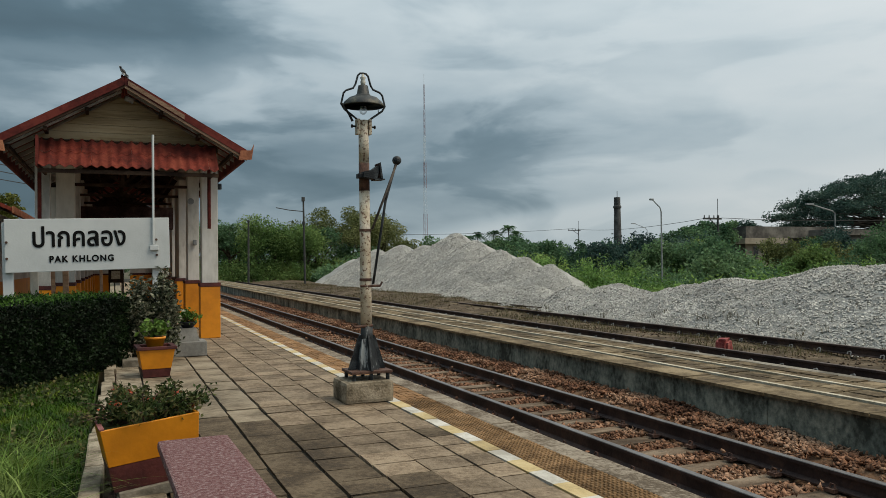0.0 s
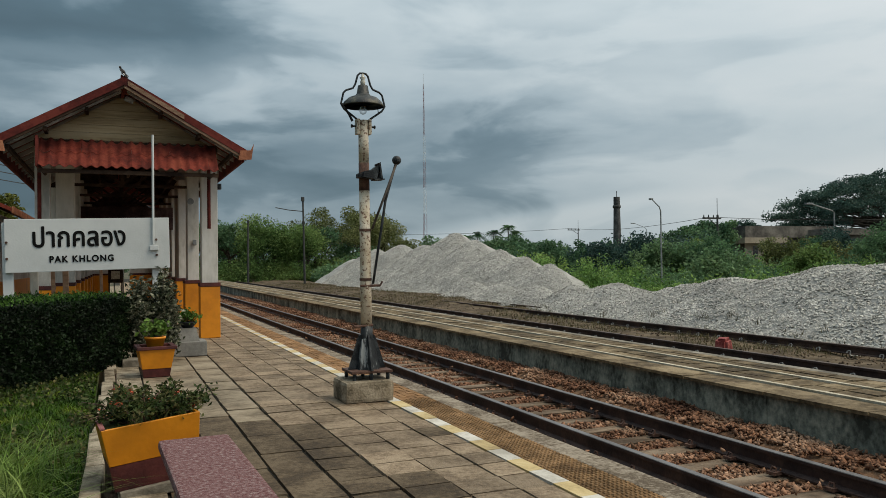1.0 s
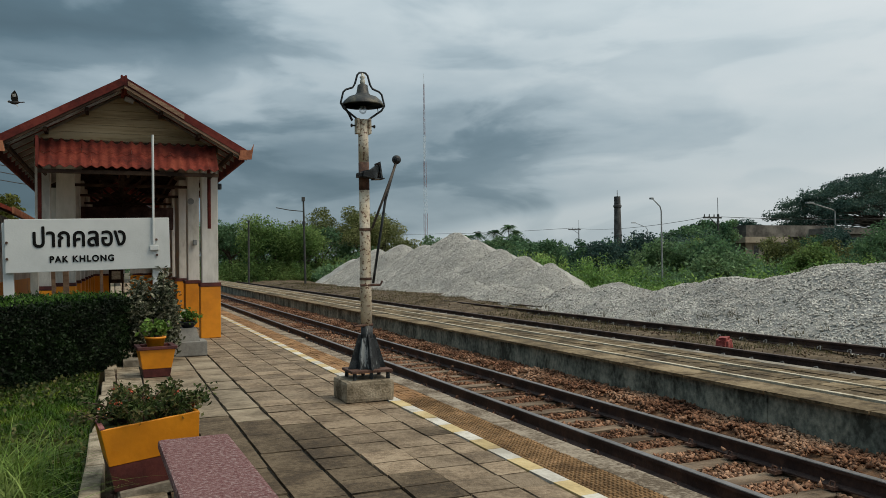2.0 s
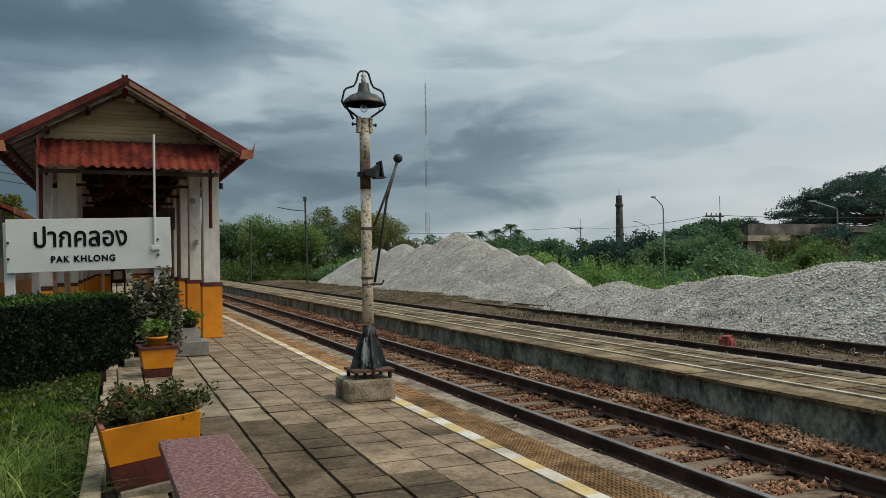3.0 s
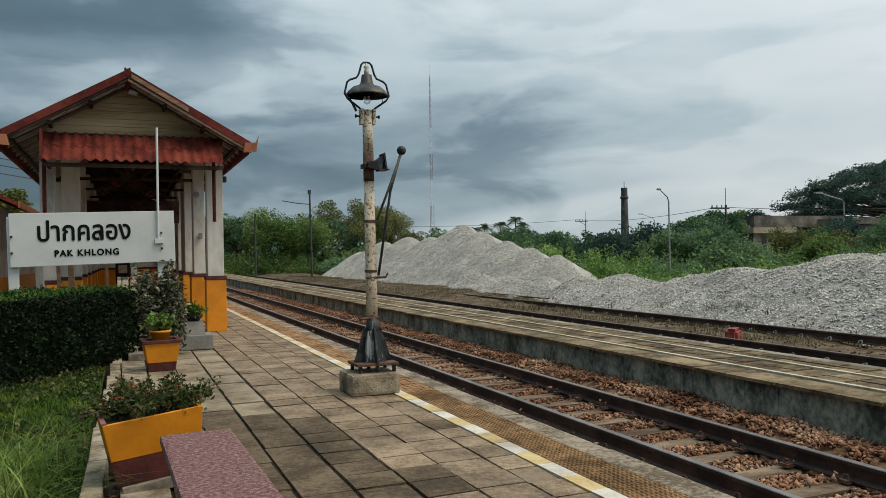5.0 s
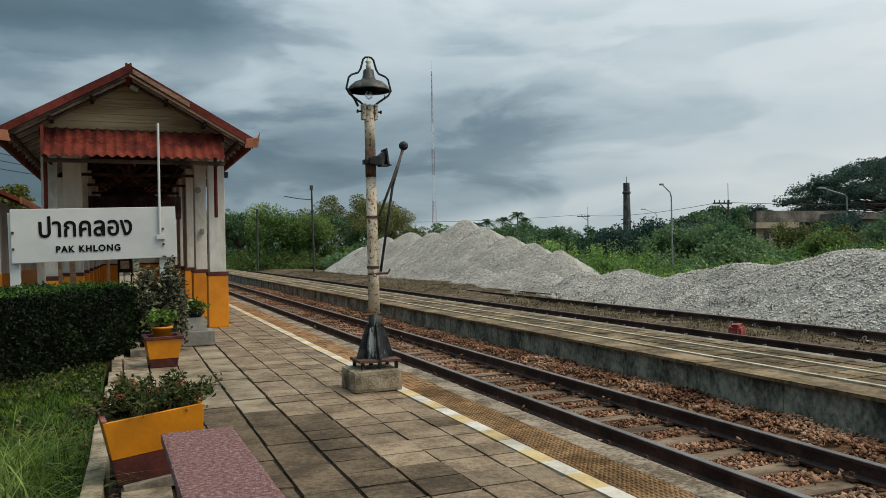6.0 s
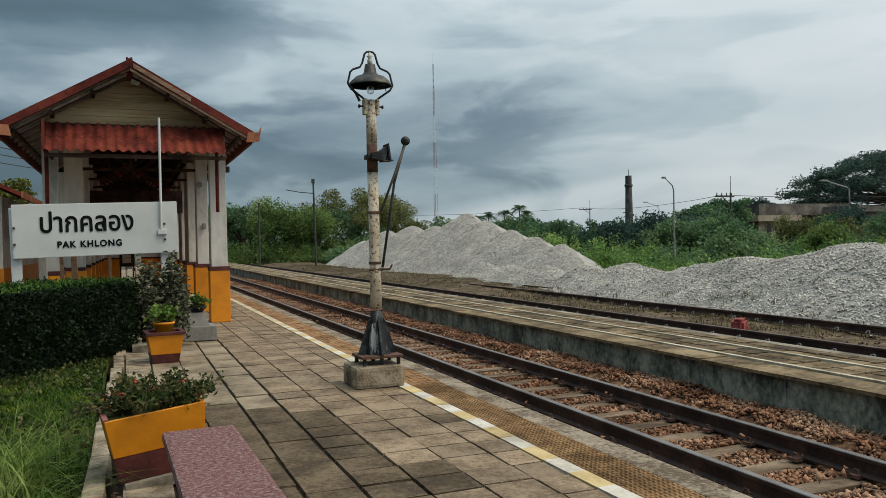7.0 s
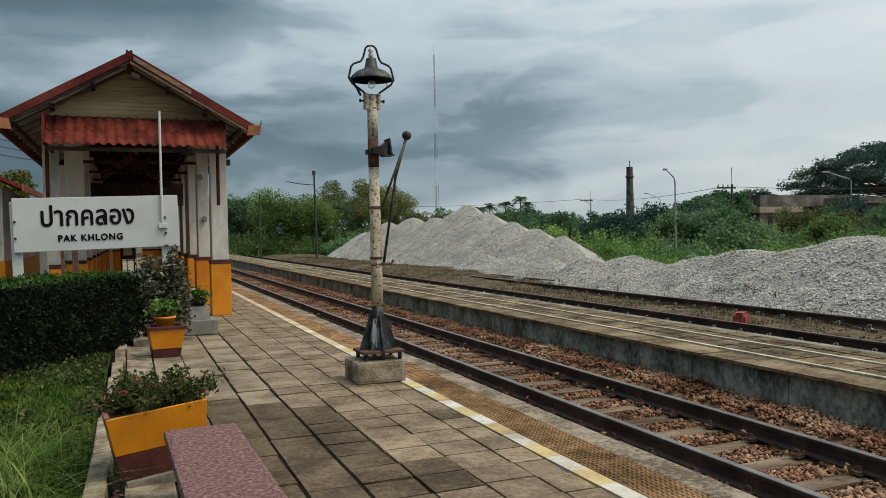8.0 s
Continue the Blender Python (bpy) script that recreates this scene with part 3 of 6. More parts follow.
def build_tracks():
    rng = np.random.default_rng(11)
    t = thing("main_track", 4.63, 16, -0.42, "metre-gauge railway track on red-brown ballast", "railway track", kind="structure")
    bm = bmesh.new()
    xs = np.linspace(3.42, 6.04, 14)
    ys = np.concatenate([np.linspace(-6, 30, 90), np.linspace(31, 130, 40)])
    g = [[bm.verts.new((x, y, bed_height(x, y) - 0.012)) for y in ys] for x in xs]
    for i in range(len(xs) - 1):
        for j in range(len(ys) - 1):
            bm.faces.new((g[i][j], g[i + 1][j], g[i + 1][j + 1], g[i][j + 1]))
    part("ballast_bed", bm, M["bed"], t)
    for x in (4.10, 5.167):
        rail_mesh(x, -0.15, -8, 130, t, M["steel"])
    # sleepers, each with its rail seats
    mes = [piece_mesh("sleeper", 1.95 + random.uniform(-0.06, 0.06), random.uniform(0.185, 0.225), 0.13, random.uniform(0.012, 0.022), M["sleeper"], 0.012) for _ in range(5)]
    bm = bmesh.new()
    for x in (-0.5335, 0.5335):
        for s in (-1, 1):
            box(bm, x + s * 0.075 - 0.04, x + s * 0.075 + 0.04, -0.045, 0.045, 0.0, 0.028)
            tube(bm, [(x + s * 0.085, -0.03, 0.02), (x + s * 0.075, -0.02, 0.06), (x + s * 0.07, 0.02, 0.06), (x + s * 0.085, 0.03, 0.02)], 0.009, 5)
    clips = bpy.data.meshes.new("clips")
    bm.normal_update(), bm.to_mesh(clips), bm.free()
    clips.materials.append(M["rust"])
    y, k = 1.2 - 0.535 * 15, 0
    while y < 100:
        m = pose(4.633 + random.uniform(-0.03, 0.03) - 4.63, y - 16, -0.301 + random.uniform(-0.016, 0.004) + 0.42, 0, 0, random.uniform(-1.5, 1.5))
        s = piece("sleeper", mes[k * 7 % 5], t, m)
        if y < 45:
            piece("clips", clips, s, Matrix())
        y += 0.535
        k += 1
    n = 95000
    yy = 1.5 + 40 * rng.uniform(0, 1, n) ** 1.5
    xx = rng.uniform(3.46, 6.06, n)
    on = (np.mod(yy - 1.2 + 0.2675, 0.535) - 0.2675)
    keep = (np.abs(on) > 0.115) | (xx > 5.62) | (xx < 3.66) | (rng.uniform(0, 1, n) < 0.02)
    keep &= (np.abs(xx - 4.10) > 0.07) & (np.abs(xx - 5.167) > 0.07)
    xx, yy = xx[keep], yy[keep]
    zz = np.array([bed_height(x, y) + 0.006 for x, y in zip(xx, yy)]) + rng.uniform(-0.012, 0.022, len(xx))
    zz += np.where((np.abs(xx - 4.633) < 0.95) & (np.abs(on[keep]) < 0.11), 0.09, 0)
    st = stone_mesh("ballast", np.stack([xx, yy, zz], -1), 0.025, M["ballast"], rng)
    tagged(st, "broken red-brown ballast stones around the sleepers", "ballast", kind="stuff")
    # the siding
    s = thing("loop_track", 9.87, 16, -0.3, "overgrown loop track with rusty rails", "railway track", kind="structure")
    bm = bmesh.new()
    xs = np.linspace(7.79, 14.0, 22)
    g = [[bm.verts.new((x, y, siding_height(x, y))) for y in ys] for x in xs]
    for i in range(len(xs) - 1):
        for j in range(len(ys) - 1):
            bm.faces.new((g[i][j], g[i + 1][j], g[i + 1][j + 1], g[i][j + 1]))
    part("trackbed", bm, M["soil"], s, "weedy earth and old ballast")
    rail_mesh(9.33, 0.0, -8, 130, s, M["oldrail"])
    rail_mesh(8.263, 0.0, -8, 130, s, M["oldrail"])
    w = thing("siding_track", 12.03, 16, -0.3, "disused siding track half buried by gravel", "railway track", kind="structure")
    rail_mesh(11.50, 0.0, -8, 33, w, M["oldrail"])
    rail_mesh(12.567, 0.0, -8, 33, w, M["oldrail"])
    me2 = piece_mesh("sleeper", 1.95, 0.22, 0.13, 0.012, M["sleeper"], 0.004)
    bm = bmesh.new()
    for sx in (-1, 1):
        tube(bm, [(sx * 0.10, -0.035, 0.0), (sx * 0.075, -0.03, 0.055), (sx * 0.06, 0.0, 0.06), (sx * 0.075, 0.035, 0.05), (sx * 0.095, 0.03, 0.015)], 0.011, 6)
    cl = bpy.data.meshes.new("clip")
    bm.normal_update(), bm.to_mesh(cl), bm.free()
    cl.materials.append(M["clip"])
    y = 3.3
    while y < 60:
        sl = piece("sleeper", me2, s, pose(8.80 - 9.87, y - 16, -0.15 + 0.3, 0, 0, random.uniform(-2, 2)))
        if y < 28:
            piece("clip", cl, s, pose(9.33 - 9.87, y - 16, -0.15 + 0.3))
        if y < 21:
            piece("clip", cl, w, pose(11.50 - 12.03, y - 16, -0.15 + 0.3))
        y += 0.62
    n = 5200
    xy = np.stack([rng.uniform(7.8, 13.0, n), 3 + 52 * rng.uniform(0, 1, n) ** 1.4], -1)
    pts = np.array([(x, y, siding_height(x, y) + 0.01) for x, y in xy])
    tagged(stone_mesh("loose_stones", pts, 0.026, M["sleeper"], rng), "loose brown chips scattered on the siding", "gravel", kind="stuff")
    n = 24000
    xy = np.stack([rng.uniform(9.4, 12.9, n), 4 + 54 * rng.uniform(0, 1, n) ** 1.3], -1)
    pts = np.array([(x, y, siding_height(x, y) - 0.01) for x, y in xy if fbm(x, y, 0.45) > -0.10])
    tagged(blades("weeds", pts, 0.14, 0.014, 0.9, M["weed"], rng, segs=2), "sparse dry weeds along the siding", "weeds", kind="stuff")
    # darker weeds at the foot of the gravel
    xy = np.stack([rng.uniform(11.75, 12.5, 46), rng.uniform(8.5, 26, 46)], -1)
    pts = np.array([(x + rng.normal(0, 0.05), y + rng.normal(0, 0.05), max(siding_height(x, y), heap_height(x, y)) - 0.02) for x, y in xy for _ in range(9)])
    tagged(blades("foot_weeds", pts, 0.24, 0.010, 0.8, M["weed"], rng), "dark straggling weeds at the foot of the gravel", "weeds", kind="stuff")
    b = bmesh.new()
    bmesh.ops.create_cube(b, size=0.245)
    bmesh.ops.bevel(b, geom=b.edges[:], offset=0.05, segments=2, affect="EDGES")
    for v in b.verts:
        v.co += noise.noise_vector(v.co * 8) * 0.035
        v.co = Matrix.Rotation(0.5, 3, "Z") @ v.co + Vector((9.66, 10.55, 0.0))
    tagged(part("marker_stone", b, M["redstone"]), "rough blocky red-painted stone beside the siding rail", "stone")


HEAPS = [  # crest points: x, y, height
    (15.8, 60.0, 0.75), (16.3, 56.0, 1.72), (16.8, 52.0, 2.42), (17.0, 47.5, 2.62), (17.2, 43.8, 2.5), (17.4, 39.6, 3.05), (17.3, 37.0, 2.6), (17.2, 34.0, 2.05), (17.2, 31.5, 1.65), (17.4, 29.5, 1.3),
    (13.9, 30.0, 0.60), (13.7, 27.0, 0.58), (13.7, 24.2, 0.57), (13.7, 21.6, 0.62), (13.8, 19.4, 0.82), (13.7, 17.9, 0.56), (13.8, 16.3, 0.78), (13.9, 14.8, 1.02), (13.9, 13.4, 0.88),
    (14.4, 12.3, 1.33), (14.4, 10.7, 1.34), (14.6, 8.6, 1.42), (14.6, 6.2, 1.3)]


def heap_height(x, y):
    k = 0.0
    for hx, hy, hz in HEAPS:
        d = math.hypot(x - hx, (y - hy) * (0.95 if hx > 15 else 0.6))
        top = hz - 0.68 * (math.sqrt(d * d + 0.09) - 0.3)
        k += math.exp(7 * (top + 0.3))
    k = math.log(1 + k) / 7
    return -0.32 + k + (0.09 * fbm(x, y, 0.8) + 0.035 * fbm(x, y, 3.1) if k > 0.05 else -0.1)


def build_heaps():
    rng = np.random.default_rng(5)
    xs, ys = np.arange(10.6, 24, 0.16), np.arange(3.0, 66, 0.22)
    z = np.array([[heap_height(x, y) for y in ys] for x in xs])
    gx, gy = np.meshgrid(xs, ys, indexing="ij")
    nx, ny = len(xs), len(ys)
    idx = np.arange(nx * ny).reshape(nx, ny)
    f = np.stack([idx[:-1, :-1], idx[1:, :-1], idx[1:, 1:], idx[:-1, 1:]], -1).reshape(-1, 4)
    zz = z.ravel()
    f = f[(zz[f] > -0.35).any(1)]
    h = raw("gravel_heap", np.stack([gx.ravel(), gy.ravel(), zz], -1), f, M["heap"])
    tagged(h, "long heap of pale grey crushed limestone", "gravel heap", kind="stuff")
    pts = []
    while len(pts) < 140000:
        y = 4 + 50 * rng.uniform() ** 1.35
        x = rng.uniform(11.2, 19)
        q = heap_height(x, y)
        if q > -0.22 and (x < 14.9 or (y > 25 and x < 17.6)):
            pts.append((x, y, q + 0.012))
    pts = np.array(pts)
    tagged(stone_mesh("gravel", pts, 0.026, M["gravel"], rng, None, 0.78, 0.18, 4), "loose crushed limestone on the heap", "gravel", kind="stuff")


# ---- vegetation ----
def limb(bm, p, d, length, r, depth, tips, rnd, spread):
    pts, radii = [p.copy()], [r]
    k = 4
    for i in range(k):
        d = (d + Vector((rnd.uniform(-1, 1), rnd.uniform(-1, 1), rnd.uniform(-0.5, 0.9))) * 0.16).normalized()
        p = p + d * length / k
        pts.append(p.copy()), radii.append(r * (1 - 0.5 * (i + 1) / k))
    tube(bm, pts, radii, 7 if depth > 1 else 5)
    if depth == 0:
        tips.append(p)
        return
    for i in range(rnd.choice((3, 4)) if depth > 1 else 3):
        a = rnd.uniform(0, 2 * math.pi)
        nd = (d + Vector((math.cos(a), math.sin(a), rnd.uniform(-0.15, 0.4))) * spread).normalized()
        start = pts[rnd.choice((2, 3, 4))]
        limb(bm, start, nd, length * rnd.uniform(0.55, 0.8), radii[-1] * 0.85, depth - 1, tips, rnd, spread)


def tree(x, y, z, height, leafmat, label, seed, leaves=5000, leaf=0.25, spread=0.9, depth=2, trunk=0.3, clump=0.9, flat=0.6, name="tree", rise=1.0, reach=0.30):
    rnd, rng = random.Random(seed), np.random.default_rng(seed)
    t = thing(name, x, y, z, label, "tree")
    bm, tips = bmesh.new(), []
    base = Vector((x, y, z))
    r = height * 0.028
    top = base + Vector((rnd.uniform(-0.3, 0.3), rnd.uniform(-0.3, 0.3), height * trunk))
    tube(bm, [base - Vector((0, 0, 0.15)), base + (top - base) * 0.3, top], [r * 1.5, r * 1.1, r], 9)
    for i in range(5):
        a = 2 * math.pi * (i + rnd.uniform(-0.3, 0.3)) / 5
        limb(bm, top, Vector((math.cos(a) * spread, math.sin(a) * spread, rise * rnd.uniform(0.6, 1.2))).normalized(), height * reach, r * 0.6, depth, tips, rnd, spread * 0.8)
    zmax = max(p.z for p in tips)
    s = (z + height - clump * 0.4 - top.z) / max(0.1, zmax - top.z)
    for v in bm.verts:
        if v.co.z > top.z:
            v.co.z = top.z + (v.co.z - top.z) * s
    tips = [Vector((p.x, p.y, top.z + (p.z - top.z) * s if p.z > top.z else p.z)) for p in tips]
    part("trunk", bm, M["bark"], t)
    per = max(8, leaves // len(tips))
    c = np.array([p[:] for p in tips])
    sizes = rng.uniform(0.55, 1.25, len(tips)) * clump
    q = rng.normal(0, 1, (len(tips), per, 3))
    q /= np.linalg.norm(q, axis=2, keepdims=True)
    q *= rng.uniform(0.25, 1.0, (len(tips), per, 1)) ** 0.6
    q[..., 2] *= flat
    pts = (c[:, None] + q * sizes[:, None, None]).reshape(-1, 3)
    leaf_mesh("crown", pts, leaf, leafmat, rng, t, 0.6)
    return t


def rain_tree(x, y, z, height, radius, seed):
    """A wide dome of flat leaf pads, layer over layer, on limbs that fan out from a low fork."""
    rnd, rng = random.Random(seed), np.random.default_rng(seed)
    t = thing("rain_tree", x, y, z, "huge dark rain tree with a layered dome of leaf pads", "tree")
    bm, base = bmesh.new(), Vector((x, y, z))
    fork = base + Vector((0.3, -0.2, height * 0.27))
    tube(bm, [base - Vector((0, 0, 0.2)), base.lerp(fork, 0.4), fork], [1.0, 0.75, 0.7], 10)
    c, sizes = [], []
    limbs = 11
    for i in range(limbs):
        a = 2 * math.pi * (i + rnd.uniform(-0.25, 0.25)) / limbs
        steep = rnd.uniform(0.5, 1.0)
        knee = fork + Vector((math.cos(a), math.sin(a), 0)) * radius * 0.3 + Vector((0, 0, height * 0.24 * steep))
        tube(bm, [fork, fork.lerp(knee, 0.5) + Vector((0, 0, 0.5)), knee], [0.45, 0.36, 0.28], 7)
        for j in range(21):
            b, u = a + rnd.uniform(-0.42, 0.42), rnd.uniform(0.12, 1.0) ** 0.6
            dome = height * (0.50 + 0.44 * (1 - u ** 2.0)) - (rnd.uniform(0, 3.4) if rnd.random() < 0.55 else rnd.uniform(0, 0.6))
            p = base + Vector((math.cos(b) * radius * u, math.sin(b) * radius * u, dome))
            start = fork.lerp(knee, rnd.uniform(0.55, 1.0))
            tube(bm, [start, start.lerp(p, 0.55) + Vector((0, 0, 0.35)), p - Vector((0, 0, 0.15))], [0.12, 0.07, 0.025], 5)
            for k in range(4):
                g = Vector((rnd.gauss(0, 1.25), rnd.gauss(0, 1.25), rnd.gauss(0, 0.16)))
                c.append((p + g)[:]), sizes.append(rnd.uniform(0.9, 1.9))
    part("trunk", bm, M["darkbark"], t)
    per = 85
    q = rng.normal(0, 1, (len(c), per, 3))
    q /= np.linalg.norm(q, axis=2, keepdims=True)
    q *= rng.uniform(0.1, 1.0, (len(c), per, 1)) ** 0.6
    q[..., 2] = np.abs(q[..., 2]) * 0.75
    pts = (np.array(c)[:, None] + q * np.array(sizes)[:, None, None]).reshape(-1, 3)
    leaf_mesh("crown", pts, 0.34, M["rain"], rng, t, 0.6)
    return t


def palm(x, y, z, height, seed):
    rnd, rng = random.Random(seed), np.random.default_rng(seed)
    t = thing("palm_tree", x, y, z, "coconut palm with a ragged crown of fronds", "tree")
    lean = Vector((rnd.uniform(-0.6, 0.6), rnd.uniform(-0.6, 0.6), height))
    top = Vector((x, y, z)) + lean
    part("trunk", T([(x, y, z - 0.2), Vector((x, y, z)) + lean * 0.5 + Vector((0.15, 0, 0)), top], [0.22, 0.16, 0.13], 8), M["bark"], t)
    V, F, k = [], [], 0
    for i in range(30):
        a, e = rnd.uniform(0, 2 * math.pi), rnd.uniform(-0.4, 1.2)
        d = Vector((math.cos(a) * math.cos(e), math.sin(a) * math.cos(e), math.sin(e)))
        L, side = rnd.uniform(2.4, 3.3), Vector((-math.sin(a), math.cos(a), 0))
        for j in range(1, 15):
            u = j / 14
            p = top + d * L * u + Vector((0, 0, -L * 0.72 * u * u))
            ll = 0.75 * math.sin(math.pi * (0.12 + 0.8 * u))
            for s in (-1, 1):
                tip = p + side * s * ll + Vector((0, 0, -0.45 * ll)) + d * 0.25
                w = d * 0.10
                V += [p - w, p + w, tip]
                F.append((k, k + 1, k + 2))
                k += 3
    raw("crown", np.array([v[:] for v in V]), np.array(F), M["wood1"], t)


def shrub_points(rng, centres, radii, per):
    q = rng.normal(0, 1, (len(centres), per, 3))
    q /= np.linalg.norm(q, axis=2, keepdims=True)
    q *= rng.uniform(0.45, 1.05, (len(centres), per, 1)) ** 0.5
    q[..., 2] = np.abs(q[..., 2]) * 1.05 - 0.1
    return (centres[:, None] + q * radii[:, None, None]).reshape(-1, 3)


def bush_points(rng, centres, radii, tall, sub, per):
    """Bushes made of small leafy puffs set over a dome, with gaps between them."""
    n = len(centres)
    d = rng.normal(0, 1, (n, sub, 3))
    d[..., 2] = np.abs(d[..., 2]) + 0.15
    d /= np.linalg.norm(d, axis=2, keepdims=True)
    d *= rng.uniform(0.55, 0.95, (n, sub, 1))
    d[..., 2] *= np.asarray(tall)[:, None]
    puff = centres[:, None] + d * radii[:, None, None]
    q = rng.normal(0, 1, (n, sub, per, 3))
    q /= np.linalg.norm(q, axis=3, keepdims=True)
    q *= rng.uniform(0.2, 1.0, (n, sub, per, 1)) ** 0.6
    q[..., 2] *= 0.8
    size = radii[:, None] * rng.uniform(0.22, 0.42, (n, sub))
    return (puff[:, :, None] + q * size[..., None, None]).reshape(-1, 3)


def build_vegetation():
    rng = np.random.default_rng(21)
    # bright scrub behind the heaps, with darker bushes among it
    c = []
    while len(c) < 620:
        x, y = rng.uniform(15.5, 46), rng.uniform(8, 58)
        if (x > 16.4 + 0.10 * (y - 8) if y < 27 else x > (18.7 if y < 35 else 20.8)) and x > 0.44 * y:
            c.append((x, y, max(-0.45, heap_height(x, y) - 0.15) if x < 22 else -0.45))
    c = np.array(c)
    far = np.hypot(c[:, 0], c[:, 1])
    r = (0.55 + 0.75 * rng.uniform(0, 1, len(c)) ** 1.6) * np.clip(0.5 + far / 52, 0.8, 1.5)
    r = np.where(c[:, 1] < 15, r * 0.75, r)
    tall = rng.uniform(0.95, 1.45, len(c))
    dark = rng.uniform(0, 1, len(c)) < np.clip((far - 26) / 40, 0.05, 0.6)
    tagged(leaf_mesh("scrub", bush_points(rng, c[~dark], r[~dark], tall[~dark], 10, 33), 0.17, M["bush"], rng, None, 0.45, 0.5), "dense bright green scrub on waste ground", "bushes", kind="stuff")
    tagged(leaf_mesh("dark_scrub", bush_points(rng, c[dark], r[dark] * 1.1, tall[dark], 10, 33), 0.17, M["wood1"], rng, None, 0.5), "darker bushes among the bright scrub", "bushes", kind="stuff")
    # low thicket behind it
    a = np.radians(rng.uniform(14, 62, 300))
    a = np.where((a > 0.735) & (a < 0.84), a - 0.2, a)
    d = rng.uniform(60, 96, 300)
    c = np.stack([np.sin(a) * d, np.cos(a) * d, np.full(300, -0.3)], -1)
    r = rng.uniform(1.2, 2.2, 300) * (1.0 + 0.3 * np.sin(a * 9) * np.sin(a * 23))
    tagged(leaf_mesh("thicket", bush_points(rng, c, r, rng.uniform(1.0, 1.5, 300), 11, 30), 0.30, M["wood1"], rng, None, 0.55), "dark green thicket of low trees", "trees", kind="stuff")
    for i, (x, y, h) in enumerate(((27, 29, 2.7), (38.5, 34.5, 2.7), (38, 44, 3.6), (47, 36, 4.2), (40, 26, 2.6), (52, 44, 4.4), (58, 42, 3.3), (36, 40, 3.2), (62, 50, 3.4), (50, 30, 3.0), (70, 52, 4.6), (44, 50, 3.4))):
        tree(x, y, -0.4, h, (M["wood1"], M["wood2"], M["rain"])[i % 3], "bushy self-sown young tree in the scrub", 60 + i, 5200, 0.19, trunk=0.1, clump=0.55 + 0.07 * h, flat=0.7, spread=1.2, name="young_tree")
    for i, (x, y, h) in enumerate(((41.5, 39.2, 3.2), (46.5, 42.8, 3.4), (53.5, 47.6, 3.6), (49, 41, 3.0))):
        tree(x, y, -0.4, h, (M["wood3"], M["wood1"], M["wood3"])[i % 3], "thin half-bare bush before the factory wall", 80 + i, 3600, 0.17, trunk=0.1, clump=0.6, flat=0.8, spread=1.1, name="young_tree")
    # darker self-sown trees stand behind the bright scrub
    rnd = random.Random(9)
    for i in range(10):
        a, d = 0.50 + 0.235 * (i + rnd.uniform(0, 0.8)) / 10, rnd.uniform(50, 63)
        top = 1.5 + d * (0.020 + 0.09 * max(0.0, a - 0.50)) + rnd.uniform(-0.9, 0.25)
        tree(math.sin(a) * d, math.cos(a) * d, -0.4, top + 0.4, (M["rain"], M["wood1"])[i % 2], "blue-green self-sown tree above the scrub", 100 + i, 4600, 0.2, trunk=0.12, clump=rnd.uniform(0.7, 1.0), flat=0.75, spread=1.1, name="young_tree")
    # undergrowth beyond the end of the heaps
    c = np.stack([rng.uniform(7.0, 34, 240), rng.uniform(66, 86, 240), np.full(240, -0.4)], -1)
    r = rng.uniform(1.2, 2.2, 240)
    tagged(leaf_mesh("undergrowth", bush_points(rng, c, r, rng.uniform(1.0, 1.7, 240), 11, 31), 0.22, M["wood2"], rng, None, 0.5), "green undergrowth along the line", "bushes", kind="stuff")
    # woods all round, far off
    a = rng.uniform(0, 2 * np.pi, 700)
    d = rng.uniform(150, 260, 700)
    c = np.stack([np.sin(a) * d, np.cos(a) * d, np.full(700, -0.4)], -1)
    r = rng.uniform(2.5, 5.2, 700)
    tagged(leaf_mesh("far_woods", shrub_points(rng, c, r, 60), 1.5, M["wood1"], rng, None, 0.7), "far line of dark woods", "trees", kind="stuff")
    # trees at the end of the line
    tree(9.6, 72, -0.4, 5.7, M["wood1"], "dark spreading tree with bare lower trunk", 3, 9000, 0.22, trunk=0.4, clump=1.05)
    tree(12.6, 71, -0.4, 5.9, M["wood2"], "light green young tree in full leaf", 4, 13000, 0.2, trunk=0.1, clump=1.25, flat=0.8, reach=0.34)
    tree(15.2, 70, -0.4, 5.3, M["wood2"], "light green young tree in full leaf", 5, 13000, 0.2, trunk=0.08, clump=1.2, flat=0.8, reach=0.34)
    tree(17.6, 73, -0.4, 5.6, M["wood1"], "green bushy tree in full leaf", 25, 11000, 0.2, trunk=0.08, clump=1.2, flat=0.8, reach=0.34)
    tree(11.0, 78, -0.4, 5.8, M["wood1"], "green bushy tree in full leaf", 26, 9000, 0.22, trunk=0.1, clump=1.2, flat=0.8, reach=0.34)
    tree(7.2, 80, -0.4, 6.0, M["wood1"], "dark spreading tree with bare lower trunk", 6, 9000, 0.24, trunk=0.25, clump=1.1)
    tree(21.3, 75, -0.4, 7.5, M["wood3"], "broad brownish-green tree with an airy crown", 8, 17000, 0.2, spread=1.15, trunk=0.12, clump=1.3, flat=0.7, reach=0.36)
    tree(25.0, 78, -0.4, 6.5, M["wood3"], "broad brownish-green tree with an airy crown", 9, 12000, 0.2, spread=1.1, trunk=0.12, clump=1.2, flat=0.7, reach=0.34)
    tree(28.6, 82, -0.4, 4.9, M["wood3"], "low brownish-green tree behind the gravel", 27, 8000, 0.2, spread=1.1, trunk=0.12, clump=1.0, flat=0.7)
